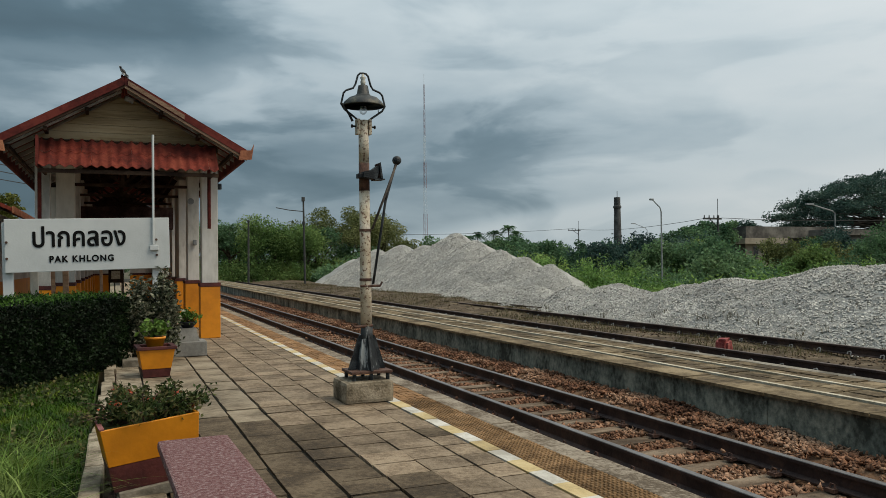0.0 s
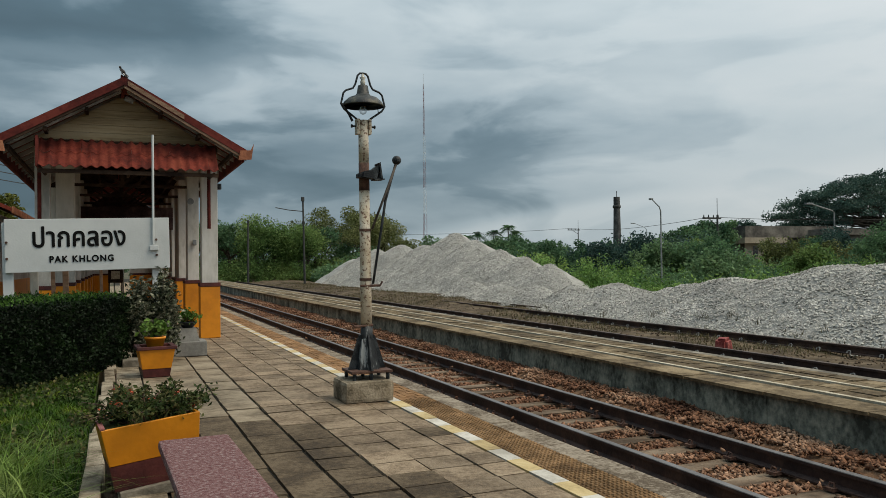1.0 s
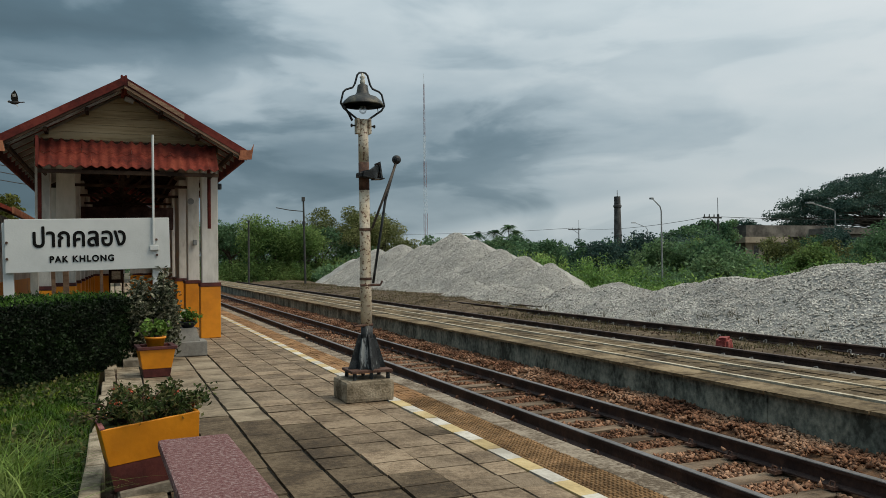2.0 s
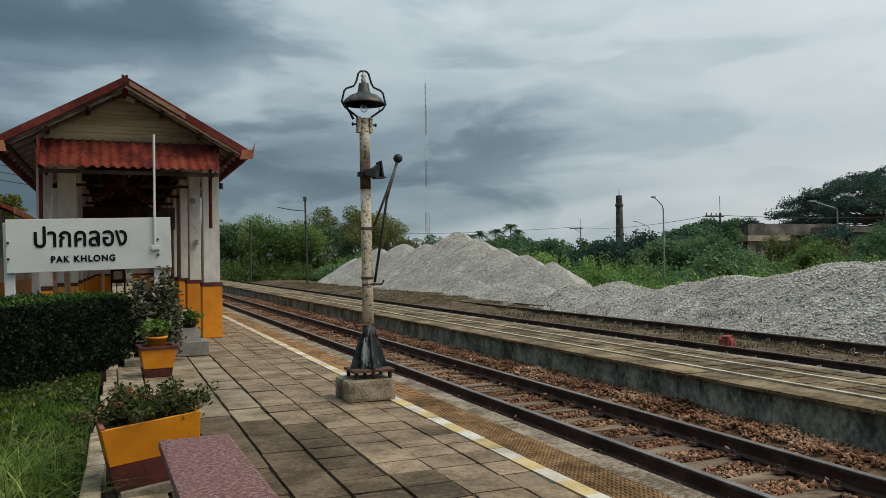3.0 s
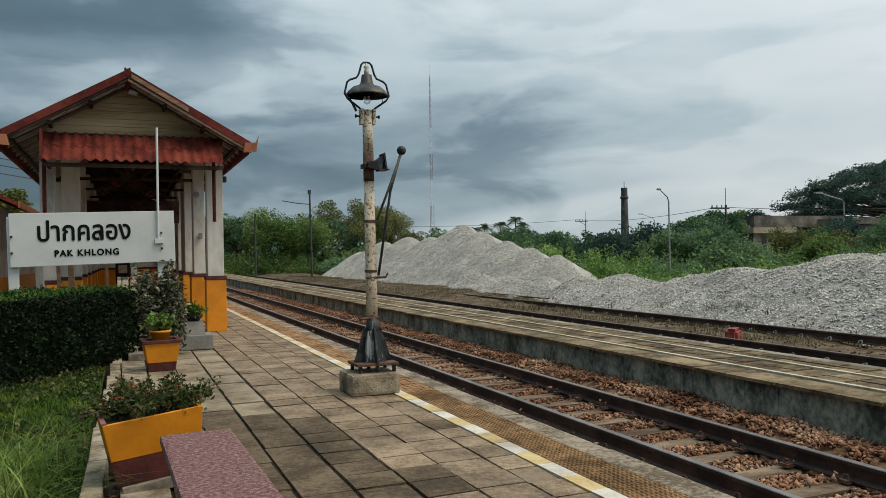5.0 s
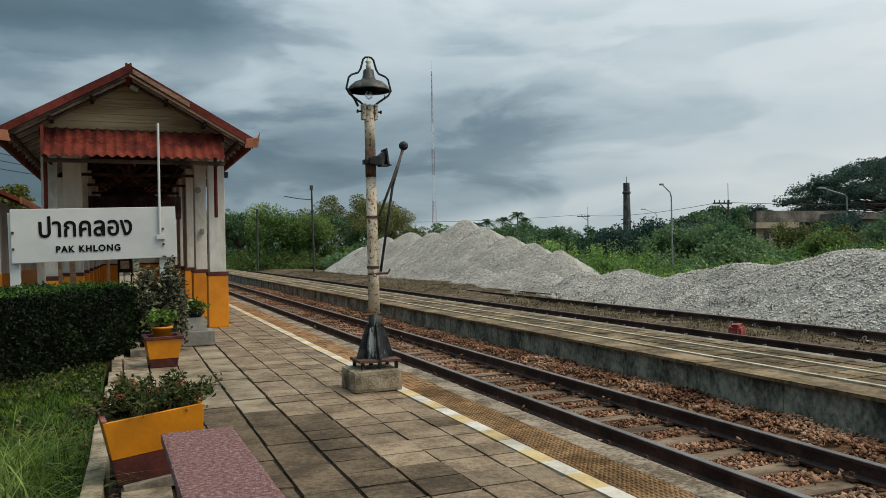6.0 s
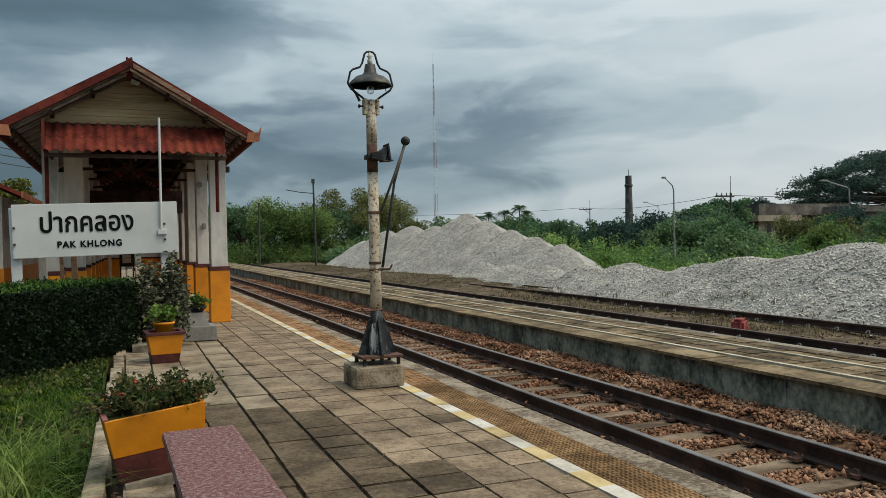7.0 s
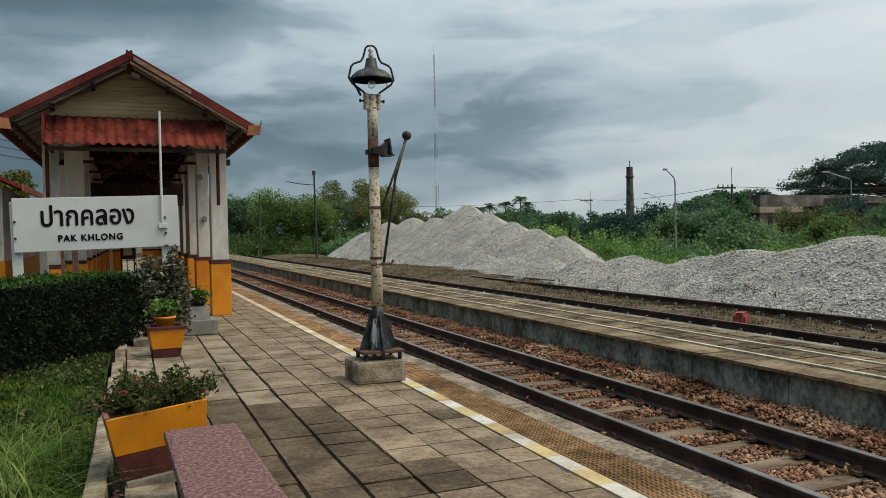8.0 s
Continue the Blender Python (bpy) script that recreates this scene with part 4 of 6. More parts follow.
    tree(41.0, 100, -0.4, 5.3, M["wood1"], "small dark round tree behind the gravel", 10, 2500, 0.35, trunk=0.3, clump=0.7)
    tree(-9.0, 62, -0.4, 6.9, M["cane"], "yellow-green tree beyond the station", 12, 6000, 0.35, trunk=0.3, clump=1.0)
    tree(-12.5, 60, -0.4, 6.4, M["cane"], "yellow-green tree beyond the station", 13, 5000, 0.35, trunk=0.3, clump=1.0)
    # the great rain tree and its neighbours
    rain_tree(108.5, 80, 0, 14.8, 18.2, 14)
    tree(81, 92, 0, 6.6, M["rain"], "dark broad-crowned tree behind the factory", 15, 12000, 0.42, spread=1.5, trunk=0.25, clump=1.6, flat=0.5)
    tree(94, 96, 0, 7.4, M["rain"], "dark broad-crowned tree behind the factory", 18, 12000, 0.42, spread=1.5, trunk=0.2, clump=1.8, flat=0.5)
    tree(104, 94, 0, 7.0, M["rain"], "dark broad-crowned tree behind the factory", 19, 12000, 0.42, spread=1.5, trunk=0.2, clump=1.8, flat=0.5)
    tree(68, 76, 0, 6.2, M["wood1"], "dark green bushy tree", 16, 9000, 0.36, trunk=0.2, clump=1.3)
    tree(63, 74, 0, 5.4, M["wood1"], "dark green bushy tree", 17, 8000, 0.36, trunk=0.2, clump=1.3)
    for k, (a, h) in enumerate(((0.432, 7.4), (0.441, 8.0), (0.464, 8.4), (0.482, 9.8), (0.490, 8.2))):
        palm(math.sin(a) * 205, math.cos(a) * 205, 0, h, 1 + k)
    for k, (a, h) in enumerate(((0.458, 4.6), (0.472, 5.2), (0.486, 5.4), (0.502, 4.6), (0.52, 4.2), (0.545, 3.9))):
        tree(math.sin(a) * 112, math.cos(a) * 112, -0.3, h, M["wood1"], "dark leafy tree behind the gravel heap", 200 + k, 4200, 0.32, trunk=0.15, clump=1.0, flat=0.75, spread=1.0)


# ---- paving pieces ----
def build_paving(p, q):
    rnd = random.Random(7)
    cols = [0.28, 0.64, 1.0, 1.36, 1.725, 2.08, 2.44, 2.685]
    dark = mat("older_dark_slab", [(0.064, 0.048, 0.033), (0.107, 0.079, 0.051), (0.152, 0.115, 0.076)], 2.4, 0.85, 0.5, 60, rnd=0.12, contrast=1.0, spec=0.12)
    far = bmesh.new()
    for i, (a, b) in enumerate(zip(cols, cols[1:])):
        gap = 0.034 if i in (2, 3) else 0.017
        ln = 0.72 if i < 2 else 0.68 if i == 2 else 0.34
        meshes = {}
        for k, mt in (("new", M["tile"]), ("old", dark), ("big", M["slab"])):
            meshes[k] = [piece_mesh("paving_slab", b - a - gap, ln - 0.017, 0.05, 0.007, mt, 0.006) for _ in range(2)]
        y = 1.5 - ln * 16 + (0.03 if i % 2 else 0.0) * (i > 3)
        while y < 70:
            cx, cy = (a + b) / 2, y + ln / 2
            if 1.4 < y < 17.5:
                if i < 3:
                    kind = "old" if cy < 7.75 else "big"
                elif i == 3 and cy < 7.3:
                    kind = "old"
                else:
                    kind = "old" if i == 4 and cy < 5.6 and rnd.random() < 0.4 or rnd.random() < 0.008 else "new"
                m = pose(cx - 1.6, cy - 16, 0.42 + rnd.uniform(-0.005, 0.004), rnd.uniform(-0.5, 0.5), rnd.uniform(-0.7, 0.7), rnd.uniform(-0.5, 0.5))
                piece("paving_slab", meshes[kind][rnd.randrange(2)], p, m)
            else:
                box(far, a + gap / 2, b - gap / 2, y + 0.008, y + ln - 0.008, -0.03, rnd.uniform(-0.004, 0.003))
            y += ln
    tagged(part("far_paving", far, M["tile"], p), kind="stuff")
    bm = bmesh.new()
    y = -4.0
    while y < 60:
        box(bm, -0.035, 0.268, y + 0.01, y + 1.6, -0.029, rnd.uniform(-0.006, 0.002), 0.01 if 2 < y < 18 else 0)
        y += 1.62
    part("cement_strip", bm, M["block"], p, "dirty worn cement screed along the lawn")
    # edge line, alternately white and yellow
    dash = [piece_mesh("line_dash", 0.128, 0.336, 0.03, 0.003, M[c], 0.002) for c in ("white", "yellow")]
    y, k = 4.733 - 0.34 * 30, 0
    while y < 46:
        piece("line_dash", dash[k % 2], p, pose(2.754 - 1.6, y - 16, 0.42 + 0.004 + rnd.uniform(-0.002, 0.002)))
        y += 0.34
        k += 1
    bm = frustum(bmesh.new(), (-0.0345, 0.0345, -0.0492, 0.0492), (-0.0335, 0.0335, -0.048, 0.048), -0.02, -0.004)
    for sx in (-0.018, 0.018):
        for sy in (-0.024, 0.024):
            frustum(bm, (sx - 0.014, sx + 0.014, sy - 0.018, sy + 0.018), (sx - 0.009, sx + 0.009, sy - 0.012, sy + 0.012), -0.005, 0.004)
    paver = bpy.data.meshes.new("edge_paver")
    bm.normal_update(), bm.to_mesh(paver), bm.free()
    paver.materials.append(M["paver"])
    bm = bmesh.new()
    y, r = -6.0, 0
    while y < 24:
        for c in range(5):
            x = 2.822 + c * 0.0698
            yy = y + (0.05 if c % 2 else 0)
            z = rnd.uniform(-0.004, 0.004)
            if 3.0 < y < 7.9:
                piece("edge_paver", paver, p, pose(x + 0.0335 - 1.6, yy + 0.047 - 16, 0.42 + z))
                continue
            frustum(bm, (x, x + 0.069, yy, yy + 0.098), (x + 0.003, x + 0.066, yy + 0.003, yy + 0.095), -0.02, z)
        y += 0.10
    tagged(part("edge_pavers", bm, M["tactile"], p, "ochre ribbed edge pavers"), kind="stuff")
    bm = bmesh.new()
    y = 24.06
    while y < 88:
        box(bm, 2.822, 3.168, y, y + 0.39, -0.02, rnd.uniform(-0.004, 0.003))
        y += 0.4
    tagged(part("edge_pavers", bm, M["tactile"], p), kind="stuff")
    # island platform slabs
    for a, b in ((6.525, 6.785), (6.795, 7.055), (7.135, 7.38), (7.39, 7.62)):
        me = [piece_mesh("paving_slab", b - a - 0.02, 0.345, 0.045, 0.008, M["island"], 0.004) for _ in range(2)]
        y = 3.0
        while y < 34:
            piece("paving_slab", me[rnd.randrange(2)], q, pose((a + b) / 2 - 6.9, y + 0.19 - 16, 0.42 + 0.16 + rnd.uniform(-0.004, 0.004), 0, rnd.uniform(-0.5, 0.5), 0))
            y += 0.385
    part("slab_field", box(B(6.53, 7.05, 34, 110, 0.12, 0.158), 7.14, 7.62, 34, 110, 0.12, 0.158), M["island"], q)


# ---- station shelter ----
RX, RZ, EL, ER, EZ = 0.13, 4.885, -2.0, 2.27, 3.655


def roof_z(x):
    return RZ - (RX - x) / (RX - EL) * (RZ - EZ) if x < RX else RZ - (x - RX) / (ER - RX) * (RZ - EZ)


def build_shelter():
    s = thing("station_shelter", 0.2, 16.5, 0, "open platform shelter with red tiled gable roof and orange pillar bases", "station building")
    Y0, Y1 = 15.42, 38.0
    # roof: stepped tile courses on a deck
    for side, xe in ((-1, EL), (1, ER)):
        n = 9
        prof = []
        for i in range(n + 1):
            x = RX + (xe - RX) * i / n
            z = roof_z(x) + 0.05
            if i:
                prof.append((x, z + 0.02))
            if i < n:
                prof.append((x, z + (0.045 if i else 0.06)))
        prof += [(xe, EZ), (RX, RZ - 0.01)]
        part("roof_slope", extrude_profile(bmesh.new(), prof, Y0 + 0.06, Y1), M["roof"], s, "red tiled roof slope")
        y = Y0 + 0.3
        k = 0
        while y < 33:
            x0 = RX + side * 0.05
            prof = [(x0, roof_z(x0) - 0.012), (xe - side * 0.06, roof_z(xe - side * 0.06) - 0.012), (xe - side * 0.06, roof_z(xe - side * 0.06) - 0.095), (x0, roof_z(x0) - 0.115)]
            # grey-white for the first fourteen, the darker timber colour further in
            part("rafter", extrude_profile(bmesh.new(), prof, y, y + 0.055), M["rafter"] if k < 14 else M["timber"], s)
            y += 0.62
            k += 1
        for f in (0.3, 0.62, 0.9):
            x = RX + (xe - RX) * f
            part("purlin", B(x - 0.03, x + 0.03, Y0 + 0.1, Y1 - 0.2, roof_z(x) - 0.19, roof_z(x) - 0.118), M["timber"], s)
        # barge board and the trim under it
        o = side * 0.06
        for nm, top, low, yy, mt in (("barge_board", 0.10, -0.055, Y0, M["barge"]), ("verge_trim", -0.058, -0.11, Y0 + 0.012, M["timber"] if side < 0 else M["bare"])):
            prof = [(RX - side * 0.002, RZ + top), (xe + o, EZ + top - 0.03), (xe + o, EZ + low - 0.03), (RX - side * 0.002, RZ + low)]
            part(nm, extrude_profile(bmesh.new(), prof, yy, yy + 0.05), mt, s)
        xa = xe - side * 0.02
        part("eave_fascia", B(min(xa, xa + side * 0.05), max(xa, xa + side * 0.05), Y0 + 0.055, Y1, EZ - 0.16, EZ + 0.012), M["barge"], s, "dark red eaves board")
        xe = xe if side > 0 else xe + 0.10
        prof = [(xe - side * 0.10, EZ - 0.14), (xe + side * 0.15, EZ - 0.12), (xe + side * 0.20, EZ + 0.19), (xe + side * 0.14, EZ + 0.06), (xe - side * 0.06, EZ + 0.05)]
        part("eave_finial", extrude_profile(bmesh.new(), prof, Y0 - 0.035, Y0 - 0.004), M["fascia"], s, "upturned orange-brown roof corner")
    # bare wood strip where the paint is gone
    x0, x1 = RX + 0.06, RX + 1.05
    prof = [(x0, roof_z(x0) + 0.055), (x1, roof_z(x1) + 0.05), (x1, roof_z(x1) - 0.035), (x0, roof_z(x0) - 0.03)]
    part("bare_board", extrude_profile(bmesh.new(), prof, Y0 - 0.014, Y0 - 0.002), M["bare"], s, "bare weathered board on the verge")
    part("ridge_cap", T([(RX, Y0 + 0.06, RZ + 0.075), (RX, Y1, RZ + 0.06)], 0.05, 10), M["roof"], s)
    for i, dx in enumerate((-0.07, 0.05)):
        part("ridge_knob", T([(RX + dx * 0.6, Y0 + 0.08, RZ + 0.09), (RX + dx * 0.6, Y0 + 0.08, RZ + 0.14)], [0.025, 0.018], 6), M["barge"], s)
    # gable boards
    z = 3.86
    while z < 4.66:
        z1 = min(z + 0.145, 4.69)
        xl0, xr0 = RX - (RZ - 0.14 - z) / (RZ - EZ) * (RX - EL), RX + (RZ - 0.14 - z) / (RZ - EZ) * (ER - RX)
        xl1, xr1 = RX - (RZ - 0.14 - z1) / (RZ - EZ) * (RX - EL), RX + (RZ - 0.14 - z1) / (RZ - EZ) * (ER - RX)
        xl0, xr0, xl1, xr1 = max(xl0, -1.45), min(xr0, 1.86), max(xl1, -1.45), min(xr1, 1.86)
        part("gable_board", extrude_profile(bmesh.new(), [(xl0, z), (xr0, z), (xr1, z1 - 0.006), (xl1, z1 - 0.006)], 15.97, 16.0), M["plank"], s)
        z = z1
    # pent roof of wavy tiles under the gable
    n, w = 18, 3.08 / 18
    for row in range(2):
        bm = bmesh.new()
        L = 0.415
        k = 8
        rows = []
        for t in (0, 1):
            for zo in (0, -0.008):
                rows.append([bm.verts.new((w * (j / k - 0.5), -t * L * 0.72, -t * L * 0.72 * 0.92 + 0.022 * math.cos(2 * math.pi * (j / k)) + zo)) for j in range(k + 1)])
        for j in range(k):
            a, b, c, d = rows
            for f in ((a[j], a[j + 1], c[j + 1], c[j]), (b[j + 1], b[j], d[j], d[j + 1]), (c[j], c[j + 1], d[j + 1], d[j])):
                bm.faces.new(f)
        me = bpy.data.meshes.new("roof_tile")
        bm.normal_update(), bm.to_mesh(me), bm.free()
        me.materials.append(M["roof"])
        for i in range(n):
            ob = piece("roof_tile", me, s, pose(-1.29 + w * (i + 0.5) - 0.2, 15.93 - row * 0.285 - 16.5, 3.84 - row * 0.272 + 0.006 * (1 - row) + random.uniform(-0.004, 0.004), 0, random.uniform(-1, 1), 0))
    part("pent_beam", B(-1.30, 1.80, 15.42, 15.48, 3.17, 3.24), M["timber"], s)
    part("pent_ledger", B(-1.40, 1.84, 15.90, 15.965, 3.70, 3.84), M["timber"], s)
    part("flashing_end", B(-1.335, -1.295, 15.36, 15.95, 3.28, 3.82), M["barge"], s)
    for x in (-1.25, 0.2, 1.72):
        part("pent_bracket", T([(x, 15.46, 3.24), (x, 16.4, 3.24)], 0.03, 6), M["timber"], s)
    # pillars
    for k in range(8):
        y = 16.5 + 2.85 * k
        for side, x in ((-1, -1.31 if k == 0 else -1.07), (1, 1.745 if k == 0 else 1.675)):
            wd = (0.13 if side < 0 else 0.16) if k == 0 else 0.19 if side < 0 else 0.13
            dp = 0.15 if k == 0 else 0.24 if k == 1 or side < 0 else 0.75
            pl = part("pillar", B(x - wd, x + wd, y, y + 2 * dp, 1.12, roof_z(x) - 0.2, 0.012), M["post"], s, "whitewashed pillar")
            part("pillar_base", B(x - 0.195, x + 0.195, y - 0.05, y + 2 * dp + 0.05, 0.0, 1.045, 0.01), M["orange"], pl, "orange painted base")
            part("painted_band", B(x - 0.205, x + 0.205, y - 0.06, y + 2 * dp + 0.06, 1.046, 1.125, 0.006), M["maroon"], pl, "maroon band")
        # roof truss
        for nm, a, b, r in (("tie_beam", (-0.9, y + 0.1, 3.34), (1.54, y + 0.1, 3.34), 0.045), ("king_post", (RX, y + 0.1, 3.30), (RX, y + 0.1, 4.68), 0.05),
                            ("strut", (RX, y + 0.1, 3.36), (-0.95, y + 0.1, 4.2), 0.04), ("strut", (RX, y + 0.1, 3.36), (1.15, y + 0.1, 4.2), 0.04)):
            part(nm, T([a, b], r, 4), M["timber"], s)
    # walls along the back side and the far end
    for k in range(1, 7):
        y = 16.5 + 2.85 * k + 0.53
        part("wall_panel", B(-1.42, -1.30, y, y + 2.27, 1.12, 3.3), M["post"], s)
        part("dado", B(-1.45, -1.27, y, y + 2.27, 0, 1.045), M["orange"], s)
        part("dado_band", B(-1.455, -1.265, y, y + 2.27, 1.046, 1.12), M["maroon"], s)
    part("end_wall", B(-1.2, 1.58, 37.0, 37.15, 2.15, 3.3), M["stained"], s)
    for xa, xb in ((-1.2, -0.30), (0.55, 1.58)):
        part("end_panel", B(xa, xb, 37.0, 37.15, 1.12, 2.148), M["post"], s, "whitewashed end wall")
        part("dado", B(xa, xb, 36.98, 37.17, 0, 1.045), M["orange"], s)
        part("dado_band", B(xa, xb, 36.975, 37.175, 1.046, 1.119), M["maroon"], s)
    st = thing("floor_sign", 0.1, 36.3, 0, "small white notice on a stand in the passage", "sign")
    part("sign_board", B(-0.12, 0.32, 36.28, 36.31, 1.12, 1.34, 0.006), M["board"], st)
    for x in (-0.08, 0.28):
        part("leg", T([(x, 36.295, 0), (x, 36.295, 1.13)], 0.02, 6), M["iron"], st)
    part("lower_board", B(-0.10, 0.30, 36.28, 36.31, 0.72, 0.98, 0.006), M["tan"], st, "faded lower board")
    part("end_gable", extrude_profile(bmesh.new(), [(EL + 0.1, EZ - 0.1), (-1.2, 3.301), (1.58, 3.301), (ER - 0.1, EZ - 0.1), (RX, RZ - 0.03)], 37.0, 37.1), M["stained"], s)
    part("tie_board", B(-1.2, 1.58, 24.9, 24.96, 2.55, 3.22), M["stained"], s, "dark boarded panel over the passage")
    # fittings
    part("downpipe", T([(1.715, 16.33, 3.42), (1.715, 16.33, 2.22)], 0.035, 8), M["barge"], s, "dark red downpipe")
    part("downpipe", T([(-1.345, 16.33, 3.42), (-1.345, 16.33, 1.4)], 0.035, 8), M["barge"], s, "dark red downpipe")
    f = part("floodlight", B(0.10, 0.27, 15.82, 15.95, 4.50, 4.60, 0.02, pose(0.21, 15.88, 4.66, 25, 20, 12) @ pose(-0.18, -15.9, -4.55)), M["metal"], s, "small grey floodlight")
    part("floodlight_glass", B(0.115, 0.255, 15.806, 15.818, 4.512, 4.588, 0, pose(0.21, 15.88, 4.66, 25, 20, 12) @ pose(-0.18, -15.9, -4.55)), M["glass"], f)
    sp = bmesh.new()
    tube(sp, [(1.60, 19.12, 2.98), (1.60, 19.18, 2.98), (1.60, 19.3, 2.98)], [0.075, 0.07, 0.04], 14)
    part("horn_speaker", sp, M["metal"], s, "round grey horn loudspeaker")
    part("eave_lamp", B(1.90, 2.00, 16.6, 16.75, 3.05, 3.17, 0.02), M["iron"], s, "small dark lamp under the eaves")
    part("eave_lamp_arm", T([(1.76, 16.68, 3.15), (1.95, 16.68, 3.15)], 0.012, 6), M["iron"], s)
    part("junction_box", B(1.66, 1.74, 19.24, 19.33, 1.95, 2.08, 0.008), M["metal"], s)
    return s


def notice_board():
    t = thing("notice_board", 0.0, 31, 0, "notice board with small papers under the shelter", "notice board")
    part("panel", B(-0.28, 0.22, 31, 31.05, 0.85, 1.75), M["timber"], t)
    part("post", B(-0.27, -0.22, 31.05, 31.10, 0, 0.85), M["timber"], t)
    part("post", B(0.16, 0.21, 31.05, 31.10, 0, 0.85), M["timber"], t)
    part("paper", B(-0.20, 0.14, 30.985, 30.995, 1.45, 1.62), M["board"], t, "white paper")
    part("paper", B(-0.18, 0.12, 30.985, 30.995, 0.98, 1.28), M["poster"], t, "mottled poster")


def station_house():
    t = thing("station_house", -6, 26, 0, "low whitewashed station house with a red roof", "house")
    part("wall", B(-9.0, -3.1, 24.0, 36.0, 0, 3.0), M["post"], t)
    part("dado", B(-9.02, -3.08, 23.98, 36.02, 0, 1.05), M["orange"], t)
    prof = [(-2.55, 3.05), (-6.05, 4.75), (-9.6, 3.05), (-9.6, 2.95), (-6.05, 4.62), (-2.55, 2.95)]
    part("roof", extrude_profile(bmesh.new(), prof, 23.2, 36.6), M["roof"], t)
    part("eave_board", B(-2.54, -2.5, 23.2, 36.6, 2.90, 3.08), M["fascia"], t)
    w = part("window", B(-5.4, -4.2, 23.94, 23.975, 1.25, 2.3), M["timber"], t, "brown window frame")
    part("pane", B(-5.3, -4.3, 23.925, 23.938, 1.33, 2.22), M["darkglass"], w)


def text_part(body, x0, x1, z0, z1, y, parent, label, bold, spacing=1.0, strokes=()):
    """Lettering as a thin raised mesh that fills the rectangle given, facing the platform end."""
    cu = bpy.data.curves.new("lettering", "FONT")
    cu.body, cu.extrude, cu.space_character = body, 0.004, spacing
    tmp = bpy.data.objects.new("lettering_curve", cu)
    scene.collection.objects.link(tmp)
    me = bpy.data.meshes.new_from_object(tmp.evaluated_get(bpy.context.evaluated_depsgraph_get()))
    bpy.data.objects.remove(tmp)
    co = np.zeros(len(me.vertices) * 3)
    me.vertices.foreach_get("co", co)
    co = co.reshape(-1, 3)
    lo, hi = co.min(0), co.max(0)
    u, v = (co[:, 0] - lo[0]) / (hi[0] - lo[0]), (co[:, 1] - lo[1]) / (hi[1] - lo[1])
    d = (co[:, 2] - lo[2]) / max(1e-6, hi[2] - lo[2])
    base = np.stack([x0 + u * (x1 - x0), y - d * 0.008, z0 + v * (z1 - z0)], -1)
    faces = [tuple(p.vertices) for p in me.polygons]
    lead = list(range(len(base)))

    def root(k):
        while lead[k] != k:
            k = lead[k]
        return k

    for f in faces:
        for k in f[1:]:
            lead[root(k)] = root(f[0])
    spans = {}
    for k in range(len(base)):
        a, b = spans.get(root(k), (9.0, -9.0))
        spans[root(k)] = (min(a, base[k, 0]), max(b, base[k, 0]))
    # pieces that stand over one another belong to one letter
    letters = []
    for r, (a, b) in sorted(spans.items(), key=lambda q: q[1]):
        if letters and a < letters[-1][1] - 0.012:
            letters[-1][1] = max(letters[-1][1], b)
            letters[-1][2].add(r)
        else:
            letters.append([a, b, {r}])
    for a, b, roots in letters:
        own = [k for k in range(len(base)) if root(k) in roots]
        at = {k: i for i, k in enumerate(own)}
        mine = [tuple(at[k] for k in f) for f in faces if f[0] in at]
        # brush-stroke weight: the strokes doubled a little to each side
        V, F = [], []
        for i, (ox, oz) in enumerate(((-bold, 0), (bold, 0), (0, -bold), (0, bold), (0, 0))):
            F += [tuple(k + len(own) * i for k in f) for f in mine]
            V.append(base[own] + np.array([ox, -0.0004 * i, oz]))
        for a0, a1, b0, b1 in strokes:
            if a - 0.03 < (a0 + a1) / 2 < b + 0.03:
                q = [(x, yy, z) for yy in (y + 0.002, y - 0.012) for x, z in ((a0, b0), (a1, b0), (a1, b1), (a0, b1))]
                o = sum(len(v) for v in V)
                V.append(np.array(q))
                F += [tuple(o + i for i in f) for f in ((7, 6, 5, 4), (0, 1, 2, 3), (0, 4, 5, 1), (1, 5, 6, 2), (2, 6, 7, 3), (3, 7, 4, 0))]
        me = bpy.data.meshes.new("letter")
        me.from_pydata(np.concatenate(V).tolist(), [], F)
        link_mesh("letter", me, M["black"], parent, label)


